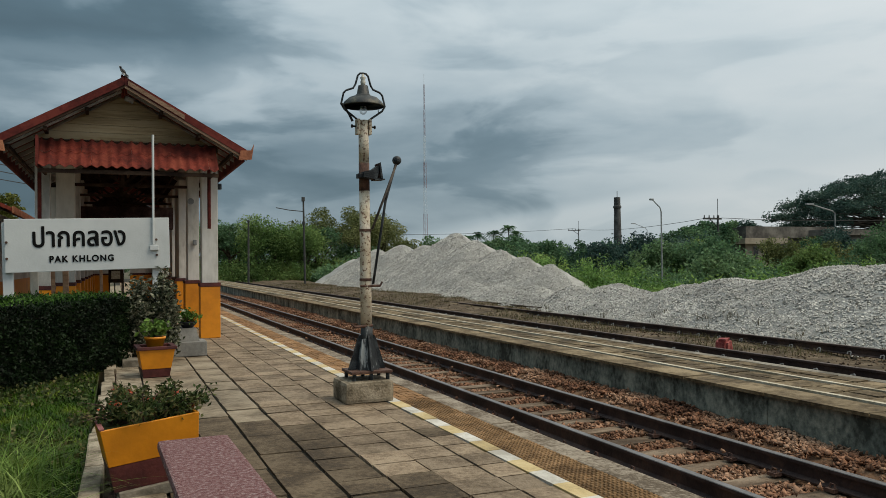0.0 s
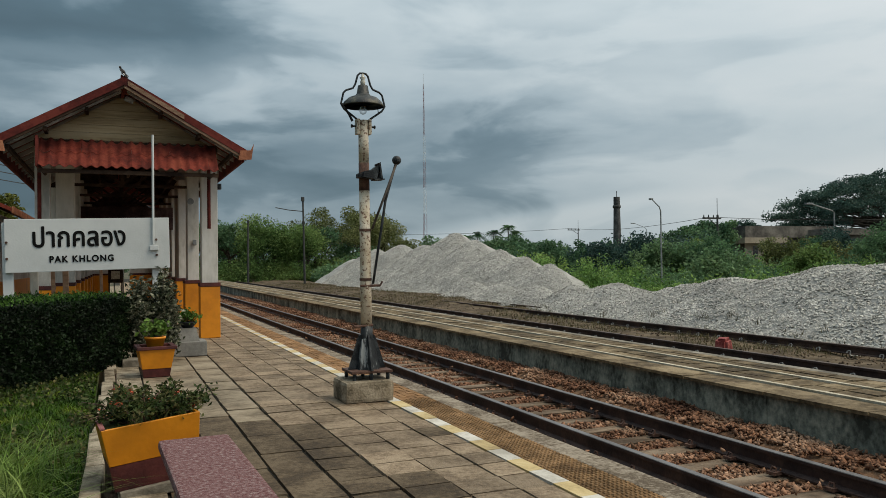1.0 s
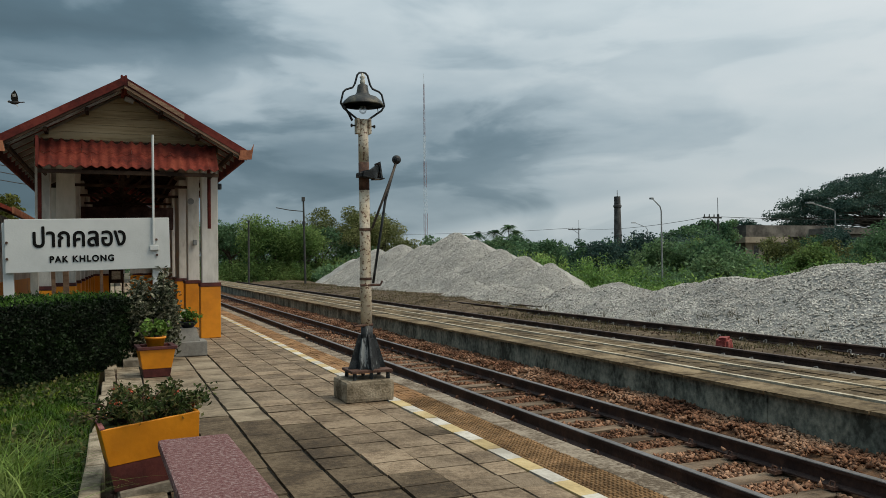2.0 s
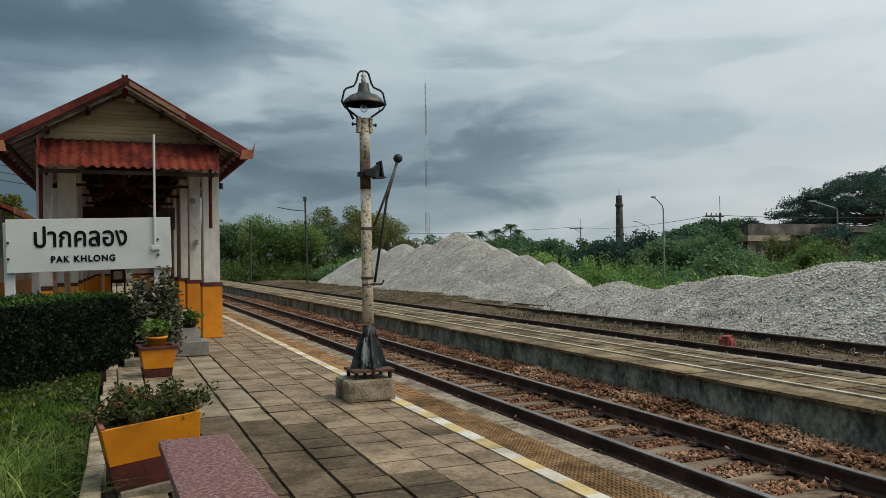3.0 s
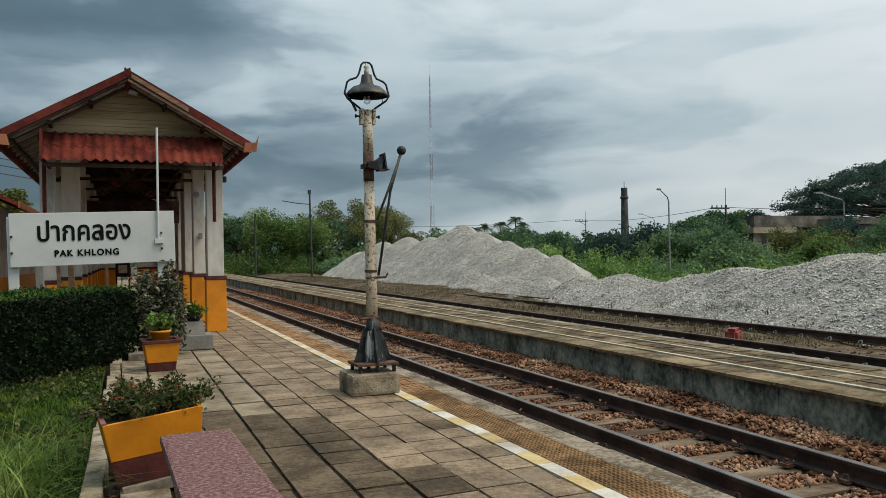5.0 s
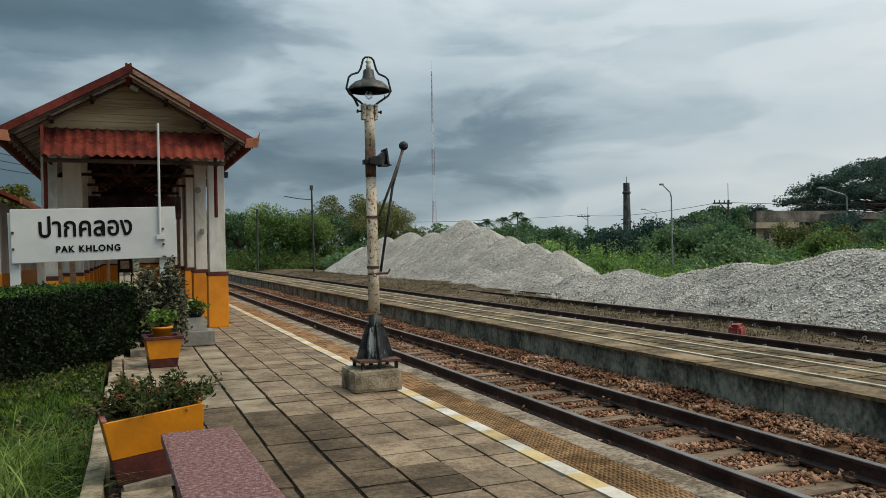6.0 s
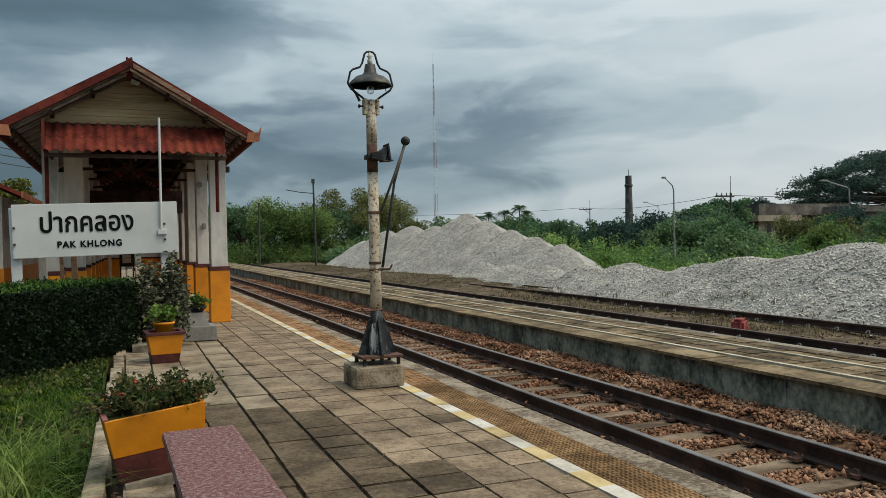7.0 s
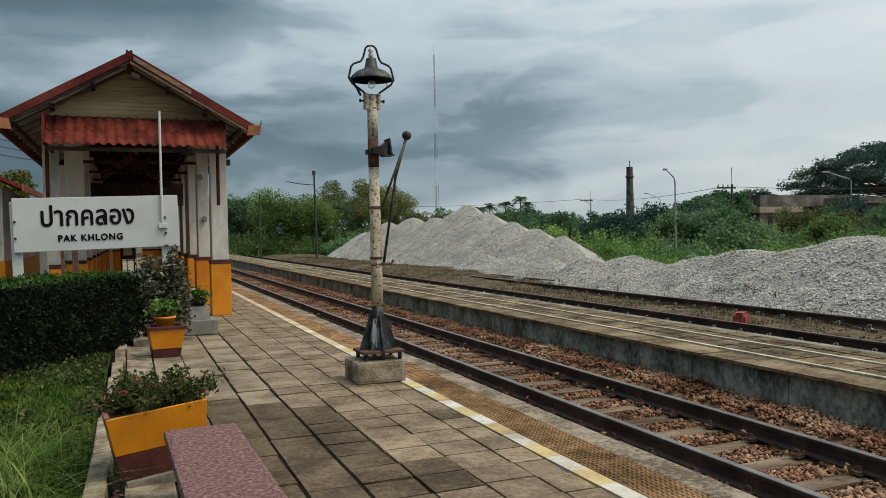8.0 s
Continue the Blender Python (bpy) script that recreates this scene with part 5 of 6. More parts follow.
def name_sign():
    s = thing("station_sign", -0.45, 14, 0, "white painted concrete name board with black lettering on posts", "sign")
    Y = 14.0
    part("board", B(-1.66, 0.81, Y, Y + 0.07, 1.395, 2.25, 0.008), M["board"], s)
    text_part("ปากคลอง", -1.255, 0.115, 1.795, 2.125, Y - 0.002, s, "black painted Thai letter", 0.007, 1.0, ((-0.345, -0.292, 1.797, 1.97),))
    text_part("PAK KHLONG", -1.02, -0.075, 1.545, 1.645, Y - 0.002, s, "black painted Latin letter", 0.006, 1.22)
    for x in (-1.63, 0.60):
        pl = part("post", B(x - 0.075, x + 0.075, Y + 0.073, Y + 0.18, -0.07, 2.24 if x > 0 else 2.2, 0.012), M["board"], s, "chipped whitewashed concrete post")
        part("bolt", T([(x, Y - 0.03, 1.88), (x, Y + 0.002, 1.88)], 0.02, 8), M["rust"], pl)
        part("bolt", T([(x, Y - 0.03, 1.62), (x, Y + 0.002, 1.62)], 0.02, 8), M["rust"], pl)
    part("pipe", T([(0.549, Y - 0.03, 1.80), (0.591, Y - 0.03, 3.65)], 0.02, 10), M["board"], s, "thin white upright pipe")
    part("collar", B(0.49, 0.63, Y - 0.05, Y - 0.002, 1.70, 1.78, 0.008), M["board"], s)
    part("stay", B(-1.36, -1.24, Y + 0.5, Y + 0.62, -0.07, 1.42, 0.01), M["post"], s)
    for x, w in ((-0.83, 0.045), (-1.02, 0.03), (-0.28, 0.025)):
        part("stake", B(x - w, x + w, Y + 0.55, Y + 0.55 + 2 * w, -0.07, 1.55, 0.006), M["bare"], s, "weathered grey wooden stake")
    s.matrix_basis = pose(0.042, 0, 0.03) @ s.matrix_basis @ pose(0, 0, 0, 0, -1.25, 0)


# ---- garden strip ----
HU, HV, HO = Vector((-0.514, -0.858, 0)), Vector((-0.858, 0.514, 0)), Vector((0.14, 12.75, 0))


def build_hedge():
    rng = np.random.default_rng(31)
    t = thing("hedge", HO.x + HU.x * 2, HO.y + HU.y * 2, 0, "dense clipped dark green hedge with a flat top", "hedge")
    L, W, H = 5.6, 1.15, 1.03
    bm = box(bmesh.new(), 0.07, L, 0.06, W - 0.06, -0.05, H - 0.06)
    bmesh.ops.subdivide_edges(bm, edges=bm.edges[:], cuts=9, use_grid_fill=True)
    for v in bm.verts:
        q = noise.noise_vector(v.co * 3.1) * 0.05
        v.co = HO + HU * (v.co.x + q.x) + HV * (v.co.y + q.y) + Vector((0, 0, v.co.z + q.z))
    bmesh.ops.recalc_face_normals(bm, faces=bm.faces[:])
    # solid near-black fill: the shade among the leaves is put into its colour
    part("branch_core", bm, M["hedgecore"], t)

    def cloud(n, kind):
        a, b = rng.uniform(0, 1, n), rng.uniform(0, 1, n)
        j = rng.normal(0, 0.03, n)
        z = np.zeros(n)
        if kind == "front":
            u, v, z = a * L, j, b * H
        elif kind == "top":
            u, v, z = a * L, b * W, H + rng.normal(0, 0.025, n)
        else:
            u, v, z = j, b * W, a * H
        bulge = np.array([0.05 * fbm(x * 2, y * 2, 1.3) for x, y in zip(u, z + v)])
        v = v - bulge if kind == "front" else v
        z = z + bulge if kind == "top" else z
        p = np.array(HO)[None] + u[:, None] * np.array(HU) + v[:, None] * np.array(HV)
        p[:, 2] += z
        return p

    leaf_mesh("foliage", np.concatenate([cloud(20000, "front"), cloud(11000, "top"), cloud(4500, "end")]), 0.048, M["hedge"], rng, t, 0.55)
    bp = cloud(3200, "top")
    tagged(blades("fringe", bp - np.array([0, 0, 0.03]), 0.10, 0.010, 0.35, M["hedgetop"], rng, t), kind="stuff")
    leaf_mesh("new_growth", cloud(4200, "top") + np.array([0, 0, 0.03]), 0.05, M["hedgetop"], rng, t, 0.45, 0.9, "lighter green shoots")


def build_lawn():
    rng = np.random.default_rng(41)
    bm = bmesh.new()
    xs, ys = np.linspace(-9, -0.255, 26), np.linspace(-4, 13.9, 50)
    g = [[bm.verts.new((x, y, -0.045 + 0.03 * fbm(x, y, 1.2) + 0.06 * max(0, min(1, -0.6 - x)))) for y in ys] for x in xs]
    for i in range(len(xs) - 1):
        for j in range(len(ys) - 1):
            bm.faces.new((g[i][j], g[i + 1][j], g[i + 1][j + 1], g[i][j + 1]))
    structure(part("lawn", bm, M["turf"]), "rough lawn soil beside the platform", "lawn")
    structure(part("forecourt", B(-14, -0.045, 13.9, 60, -0.42, -0.006), M["slab"]), "worn cement forecourt under the shelter", "pavement")
    n = 46000
    p = np.stack([-0.27 - 2.6 * rng.uniform(0, 1, n) ** 0.9, rng.uniform(3.6, 12.9, n), np.full(n, -0.05)], -1)
    d = (p[:, 0] - HO.x) * HV.x + (p[:, 1] - HO.y) * HV.y
    p = p[d < 0.05]
    p[:, 2] += 0.06 * np.clip(-0.6 - p[:, 0], 0, 1)
    tagged(blades("grass", p, 0.095, 0.013, 0.85, M["grass"], rng), "short uneven green grass", "grass", kind="stuff")
    q = p[rng.choice(len(p), 6500)] + np.array([0, 0, 0.05])
    q[:, 2] += rng.uniform(0, 0.07, len(q))
    k = np.array([fbm(x, y, 0.9) > 0.05 for x, y, z in q])
    tagged(leaf_mesh("broadleaf_weeds", q[k], 0.05, M["ixora"], rng, None, 0.7, 0.6), "low broad-leaved weeds in the grass", "weeds", kind="stuff")
    c = np.stack([rng.uniform(-1.5, -0.45, 42), rng.uniform(4.3, 6.5, 42)], -1)
    r = np.concatenate([np.concatenate([c[i] + rng.normal(0, 0.06, (17, 2)), np.full((17, 1), -0.02)], 1) for i in range(len(c))])
    r = r[r[:, 0] < -0.33]
    tagged(blades("long_grass", r, 0.54, 0.0095, 1.25, M["lily"], rng, segs=6), "tufts of long arching pale green grass", "grass", kind="stuff")
    # edging between lawn and platform
    e = thing("lawn_edging", -0.2, 8, -0.1, "cracked mossy concrete edging along the lawn", "kerb", kind="structure")
    rnd, y = random.Random(3), -4.0
    while y < 13.8:
        ln = rnd.uniform(0.75, 1.25)
        x = -0.265 + 0.016 * (y - 5.8) * (y > 5.8)
        m = pose(x + 0.065, y + ln / 2, 0, 0, rnd.uniform(-2, 2), rnd.uniform(-1.2, 1.2))
        part("edging_stone", B(-0.065, 0.065, -ln / 2 + 0.006, ln / 2 - 0.006, -0.2, 0.045 + rnd.uniform(-0.01, 0.01), 0.014, m), M["block"], e)
        y += ln
    n = 900
    p = np.stack([rng.uniform(-0.10, 0.02, n), rng.uniform(4, 13, n), np.full(n, -0.02)], -1)
    tagged(leaf_mesh("dead_leaves", p, 0.05, M["twig"], rng, None, 0.6, 0.1), "dry brown leaves in the gutter", "leaves", kind="stuff")


def build_bench():
    t = thing("bench", 0.43, 4.25, 0, "red terrazzo slab bench with concrete legs", "bench")
    m = pose(0.43, 4.25, 0, 0, 0, 1.5)
    part("seat", B(-0.213, 0.213, -0.88, 0.863, 0.36, 0.427, 0.022, m), M["terrazzo"], t, "speckled faded red terrazzo slab")
    for y in (-0.6, 0.55):
        part("leg", frustum(bmesh.new(), (0.43 - 0.17, 0.43 + 0.17, 4.25 + y - 0.06, 4.25 + y + 0.06), (0.43 - 0.14, 0.43 + 0.14, 4.25 + y - 0.05, 4.25 + y + 0.05), -0.004, 0.366), M["concrete"], t)


def planter_box(t, w0, w1, d0, d1, h, foot, m, foot_mat):
    """A tapered painted trough with a hollow top; w0, d0 at the foot, w1, d1 at the rim."""
    wf, df = w0 + (w1 - w0) * foot / h, d0 + (d1 - d0) * foot / h
    bm = frustum(bmesh.new(), (-w0 / 2, w0 / 2, -d0 / 2, d0 / 2), (-wf / 2, wf / 2, -df / 2, df / 2), 0, foot)
    bmesh.ops.transform(bm, matrix=m, verts=bm.verts[:])
    part("foot_band", bm, foot_mat, t, "dark maroon foot")
    bm = frustum(bmesh.new(), (-wf / 2, wf / 2, -df / 2, df / 2), (-w1 / 2, w1 / 2, -d1 / 2, d1 / 2), foot + 0.002, h)
    bm.faces.ensure_lookup_table()
    outer = list(bm.faces[1].verts)
    bm.faces.remove(bm.faces[1])
    rings = [outer]
    for z in (h, h - 0.075):
        rings.append([bm.verts.new((v.co.x - math.copysign(0.024, v.co.x), v.co.y - math.copysign(0.024, v.co.y), z)) for v in outer])
    for a, b in zip(rings, rings[1:]):
        for i in range(4):
            bm.faces.new((a[i], a[(i + 1) % 4], b[(i + 1) % 4], b[i]))
    bm.faces.new(rings[2])
    bmesh.ops.bevel(bm, geom=bm.edges[:], offset=0.004, segments=1, affect="EDGES")
    bmesh.ops.transform(bm, matrix=m, verts=bm.verts[:])
    part("trough", bm, M["orange"], t, "orange painted concrete trough")
    part("soil", B(-w1 / 2 + 0.027, w1 / 2 - 0.027, -d1 / 2 + 0.027, d1 / 2 - 0.027, h - 0.072, h - 0.025, 0.01, m), M["turf"], t)


def bushy(name, t0, base, radius, height, leafmat, leaf, count, seed, label, category, twigs=16, flower=0, aspect=0.5, tilt=0.4, low=0.55):
    rnd, rng = random.Random(seed), np.random.default_rng(seed)
    t = thing(name, *base, label, category)
    bm, pts, ends = bmesh.new(), [], []
    b = Vector(base)
    for i in range(twigs):
        a, e = rnd.uniform(0, 2 * math.pi), rnd.uniform(0.15, 1.0)
        q = b + Vector((math.cos(a) * radius[0] * 0.35, math.sin(a) * radius[1] * 0.35, 0))
        tip = b + Vector((math.cos(a) * radius[0] * e, math.sin(a) * radius[1] * e, height * rnd.uniform(low, 1.0) * (1.15 - 0.45 * e)))
        mid = q.lerp(tip, 0.5) + Vector((rnd.uniform(-0.04, 0.04), rnd.uniform(-0.04, 0.04), 0.05))
        tube(bm, [q, mid, tip], [0.009, 0.006, 0.003], 5)
        ends.append(tip)
        for j in range(count // twigs):
            f = rnd.uniform(0.25, 1.03)
            p = (q.lerp(mid, f * 2) if f < 0.5 else mid.lerp(tip, f * 2 - 1)) + Vector((rnd.gauss(0, 1), rnd.gauss(0, 1), rnd.gauss(0, 0.8))) * leaf * 0.75
            pts.append(p[:])
    part("stem_frame", bm, M["twig"], t)
    leaf_mesh("leaves", np.array(pts), leaf, leafmat, rng, t, aspect, tilt)
    if flower:
        fl = [(e + Vector((rnd.gauss(0, 0.02), rnd.gauss(0, 0.02), rnd.uniform(-0.01, 0.03))))[:] for e in ends[:flower] for _ in range(14)]
        tagged(leaf_mesh("flowers", np.array(fl), 0.022, M["flower"], rng, t, 0.8, 0.4, "small red-orange flower heads"), kind="stuff")
    return t


def build_garden():
    # large trough
    m = pose(0.19, 5.72, 0.06, 0, -6, 6)
    t = thing("planter_trough", 0.175, 5.80, 0, "orange concrete planter trough with maroon foot on a slab", "planter")
    planter_box(t, 0.53, 0.625, 0.42, 0.52, 0.425, 0.171, m, M["maroon"])
    part("rim_patch", B(-0.316, -0.284, -0.258, 0.258, 0.426, 0.438, 0.003, m), M["pink"], t, "faded pinkish rim")
    part("base_slab", B(-0.24, 0.34, -0.25, 0.24, -0.075, -0.002, 0.006, m), M["concrete"], t, "grey concrete slab")
    bushy("ixora_shrub", t, (0.17, 5.74, 0.43), (0.50, 0.38), 0.25, M["ixora"], 0.042, 3400, 51, "straggly ixora shrub with red flower heads", "shrub", 52, 10, low=0.2)
    # smaller planter with a pot in it
    m = pose(0.455, 11.30, 0, 0, 0, 4)
    t = thing("planter_pot", 0.455, 11.30, 0, "orange tapered planter with maroon rim and foot", "planter")
    planter_box(t, 0.33, 0.46, 0.33, 0.46, 0.37, 0.11, m, M["maroon"])
    part("rim", B(-0.255, 0.255, -0.255, -0.19, 0.371, 0.412, 0.006, m), M["maroon"], t, "maroon rim")
    part("rim", B(-0.255, 0.255, 0.19, 0.255, 0.371, 0.412, 0.006, m), M["maroon"], t, "maroon rim")
    part("rim", B(-0.255, -0.19, -0.188, 0.188, 0.371, 0.412, 0.006, m), M["maroon"], t, "maroon rim")
    part("rim", B(0.19, 0.255, -0.188, 0.188, 0.371, 0.412, 0.006, m), M["maroon"], t, "maroon rim")
    p = thing("flower_pot", 0.455, 11.30, 0.335, "small yellow-orange flower pot", "flower pot")
    part("pot", lathe(bmesh.new(), 0.455, 11.30, [(0.09, 0.336), (0.13, 0.50), (0.142, 0.50), (0.142, 0.53), (0.12, 0.53), (0.11, 0.50), (0.001, 0.50)], 18), M["orange"], p, "", True)
    bushy("pot_plant", p, (0.455, 11.30, 0.50), (0.12, 0.12), 0.22, M["herb"], 0.075, 260, 52, "light green leafy pot plant", "plant", 14, 0, 0.6, 0.1)
    # pedestal with a bowl
    d = thing("plant_pedestal", 1.06, 13.6, 0, "grey stepped concrete pedestal", "pedestal")
    part("plinth", B(0.77, 1.35, 13.35, 13.9, 0, 0.235, 0.012), M["cement"], d)
    part("stand", frustum(bmesh.new(), (0.85, 1.24, 13.42, 13.82), (0.90, 1.19, 13.47, 13.77), 0.235, 0.45), M["cement"], d)
    b = thing("bowl_pot", 1.07, 13.62, 0.45, "dark shallow bowl pot on the pedestal", "flower pot")
    part("bowl", lathe(bmesh.new(), 1.07, 13.62, [(0.08, 0.45), (0.15, 0.53), (0.155, 0.55), (0.13, 0.55), (0.001, 0.53)], 18), M["iron"], b, "", True)
    bushy("bowl_plant", b, (1.07, 13.62, 0.53), (0.22, 0.2), 0.20, M["hedgetop"], 0.06, 420, 53, "low dark green plant in a bowl", "plant", 14, 0, 0.55, 0.3)
    # croton shrub in front of the sign
    bushy("croton_shrub", None, (0.32, 12.98, 0.0), (0.2, 0.24), 1.34, M["croton"], 0.1, 4800, 54, "dark croton shrub with pale brown-edged leaves beside the hedge", "shrub", 30, 0, 0.5, -0.1, 0.5)
    bushy("croton_shrub", None, (0.66, 13.02, 0.0), (0.125, 0.2), 1.54, M["croton"], 0.095, 4600, 56, "taller croton shrub with pale brown-edged leaves", "shrub", 30, 0, 0.5, -0.1, 0.5)
    part("step_slab", B(0.05, 0.70, 12.35, 12.75, -0.004, 0.10, 0.01), M["concrete"], thing("step_block", 0.4, 12.5, 0, "low grey concrete block by the hedge", "block"))


# ---- platform lamp with lever ----
def build_lamp():
    X, Y = 2.54, 8.32
    t = thing("lamp_plinth", 2.495, 8.32, 0, "weathered concrete plinth block on the platform", "plinth")
    bm = B(2.215, 2.765, 8.03, 8.58, -0.004, 0.225, 0.04)
    for v in bm.verts:
        v.co += noise.noise_vector(v.co * 7) * 0.008
    part("block", bm, M["block"], t)
    s = thing("platform_lamp", X, Y, 0.225, "old platform lamp on a rusty cream pole with a lever arm", "lamp post")
    base = part("base_plate", B(X - 0.235, X + 0.235, Y - 0.2, Y + 0.2, 0.295, 0.325, 0.006), M["rust"], s, "rusty cast iron plate")
    for dx in (-0.19, 0, 0.19):
        for dy in (-0.16, 0.16):
            part("foot", T([(X + dx, Y + dy, 0.222), (X + dx, Y + dy, 0.296)], 0.022, 8), M["iron"], base)
    for a in range(4):
        m = pose(X, Y, 0, 0, 0, 90 * a)
        bm = bmesh.new()
        prof = [(0.05, 0.326), (0.215, 0.326), (0.095, 0.69), (0.05, 0.72)]
        extrude_profile(bm, prof, -0.012, 0.012)
        bmesh.ops.transform(bm, matrix=m, verts=bm.verts[:])
        part("fin", bm, M["iron"], s, "black tapered base fin")
    bm = bmesh.new()
    frustum(bm, (X - 0.115, X + 0.115, Y - 0.10, Y + 0.10), (X - 0.069, X + 0.069, Y - 0.066, Y + 0.066), 0.326, 0.66)
    part("socket", bm, M["chipped"], s, "black chipped tapered socket")
    part("lower_pole", T([(X, Y, 0.6), (X + 0.002, Y, 0.80)], 0.068, 14), M["chipped"], s, "black lower pole", True)
    z = [0.80, 1.2, 1.7, 2.31]
    part("pole", T([(X - 0.006 * (k - 0.8), Y, k) for k in z], [0.064, 0.062, 0.06, 0.058], 16), M["peel"], s, "cream pole with flaking rust", True)
    part("brown_band", T([(X - 0.009, Y, 2.31), (X - 0.011, Y, 2.62)], 0.0595, 16), M["rust"], s, "dark red-brown band", True)
    part("upper_pole", T([(X - 0.011, Y, 2.62), (X - 0.014, Y, 3.10)], [0.058, 0.055], 16), M["peel"], s, "cream pole with flaking rust", True)
    XT = X - 0.014
    part("clamp_plate", B(XT - 0.085, XT - 0.05, Y - 0.05, Y + 0.05, 2.94, 3.11, 0.006), M["peel"], s, "cream clamp plate")
    hd = part("clamp_plate", B(XT + 0.05, XT + 0.085, Y - 0.05, Y + 0.05, 2.94, 3.11, 0.006), M["peel"], s, "cream clamp plate")
    part("clamp_bolt", T([(XT - 0.13, Y, 3.03), (XT + 0.13, Y, 3.03)], 0.010, 6), M["iron"], hd)
    for sx in (-1, 1):
        part("bolt_head", T([(XT + sx * 0.125, Y, 3.03), (XT + sx * 0.14, Y, 3.03)], 0.02, 6), M["iron"], hd)
    # cradle of bent rod
    for sx in (-1, 1):
        pts = [(XT + sx * 0.05, Y, 3.09), (XT + sx * 0.10, Y, 3.13), (XT + sx * 0.22, Y, 3.215), (XT + sx * 0.255, Y, 3.27), (XT + sx * 0.225, Y, 3.395), (XT + sx * 0.195, Y, 3.425), (XT + sx * 0.115, Y, 3.455), (XT + sx * 0.088, Y, 3.50), (XT + sx * 0.06, Y, 3.60), (XT + sx * 0.035, Y, 3.626), (XT, Y, 3.629)]
        part("cradle_rod", T(pts, 0.0115, 8), M["iron"], s, "bent black iron rod", True)
    part("cradle_rod", T([(XT - 0.255, Y - 0.02, 3.27), (XT - 0.17, Y - 0.02, 3.16), (XT - 0.13, Y - 0.02, 3.08)], 0.014, 8), M["iron"], s)
    part("insulator", lathe(bmesh.new(), XT, Y, [(0.012, 3.622), (0.018, 3.59), (0.035, 3.58), (0.018, 3.555), (0.03, 3.535), (0.024, 3.48)], 14), M["porcelain"], s, "cream porcelain insulator", True)
    sh = part("shade", lathe(bmesh.new(), XT, Y, [(0.045, 3.493), (0.055, 3.488), (0.07, 3.40), (0.09, 3.375), (0.16, 3.35), (0.215, 3.30), (0.235, 3.265), (0.236, 3.255), (0.225, 3.255), (0.15, 3.32), (0.03, 3.36)], 28), M["shade"], s, "worn dark enamel lamp shade", True)
    bl = part("bulb", lathe(bmesh.new(), XT, Y, [(0.02, 3.27), (0.03, 3.25), (0.043, 3.21), (0.035, 3.18), (0.012, 3.165)], 16), M["glass"], sh, "clear glass bulb", True)
    part("bulb_holder", T([(XT, Y, 3.35), (XT, Y, 3.268)], 0.024, 10), M["iron"], sh)
    part("stay_wire", T([(XT + 0.18, Y, 3.18), (XT + 0.165, Y - 0.02, 3.25), (XT + 0.2, Y - 0.02, 3.29)], 0.005, 5), M["iron"], s)
    # signal lamp case on the band
    case = part("lamp_case", extrude_profile(bmesh.new(), [(X - 0.07, 2.45), (X + 0.085, 2.425), (X + 0.128, 2.585), (X + 0.09, 2.575), (X + 0.03, 2.53), (X - 0.06, 2.51)], Y - 0.17, Y - 0.055), M["iron"], s, "black flared lamp case")
    part("hood", extrude_profile(bmesh.new(), [(X + 0.132, 2.43), (X + 0.15, 2.434), (X + 0.124, 2.615), (X + 0.106, 2.605)], Y - 0.19, Y - 0.02), M["iron"], case)
    part("lip", extrude_profile(bmesh.new(), [(X + 0.06, 2.418), (X + 0.175, 2.424), (X + 0.175, 2.436), (X + 0.06, 2.43)], Y - 0.18, Y - 0.03), M["iron"], case)
    part("bracket", B(X - 0.105, X - 0.055, Y - 0.14, Y + 0.0, 2.445, 2.495, 0.006), M["iron"], case)
    # lever with its round weight
    end = Vector((2.90, Y - 0.05, 2.66))
    bm = bmesh.new()
    bmesh.ops.create_uvsphere(bm, u_segments=20, v_segments=12, radius=0.052, matrix=Matrix.Translation(end))
    lv = part("lever_rod", T([end, (X + 0.215, Y - 0.07, 2.2), (X + 0.135, Y - 0.07, 1.72), (X + 0.06, Y - 0.07, 1.27)], 0.015, 8), M["iron"], s, "long black lever rod", True)
    part("weight", bm, M["iron"], lv, "round black counterweight", True)
    part("link_rod", T([end - Vector((0.015, 0.02, 0.05)), (X + 0.195, Y - 0.09, 2.24), (X + 0.05, Y - 0.085, 1.88)], 0.014, 8), M["rod"], s, "weathered brown link rod", True)
    for zz in (1.87, 1.32):
        part("strap", lathe(bmesh.new(), X - 0.004, Y, [(0.066, zz - 0.015), (0.069, zz - 0.012), (0.069, zz + 0.012), (0.066, zz + 0.015)], 16), M["rust"], s)
    part("step_bracket", tube(T([(X - 0.08, Y - 0.05, 1.25), (X + 0.15, Y - 0.05, 1.25)], 0.014, 8), [(X + 0.15, Y - 0.05, 1.25), (X + 0.175, Y - 0.05, 1.295)], 0.010, 6), M["rust"], s, "rusty step iron")
    part("step_bracket", tube(T([(X + 0.06, Y - 0.05, 0.81), (X - 0.15, Y - 0.05, 0.80)], 0.014, 8), [(X - 0.15, Y - 0.05, 0.80), (X - 0.185, Y - 0.05, 0.835)], 0.010, 6), M["rust"], s, "rusty step iron")


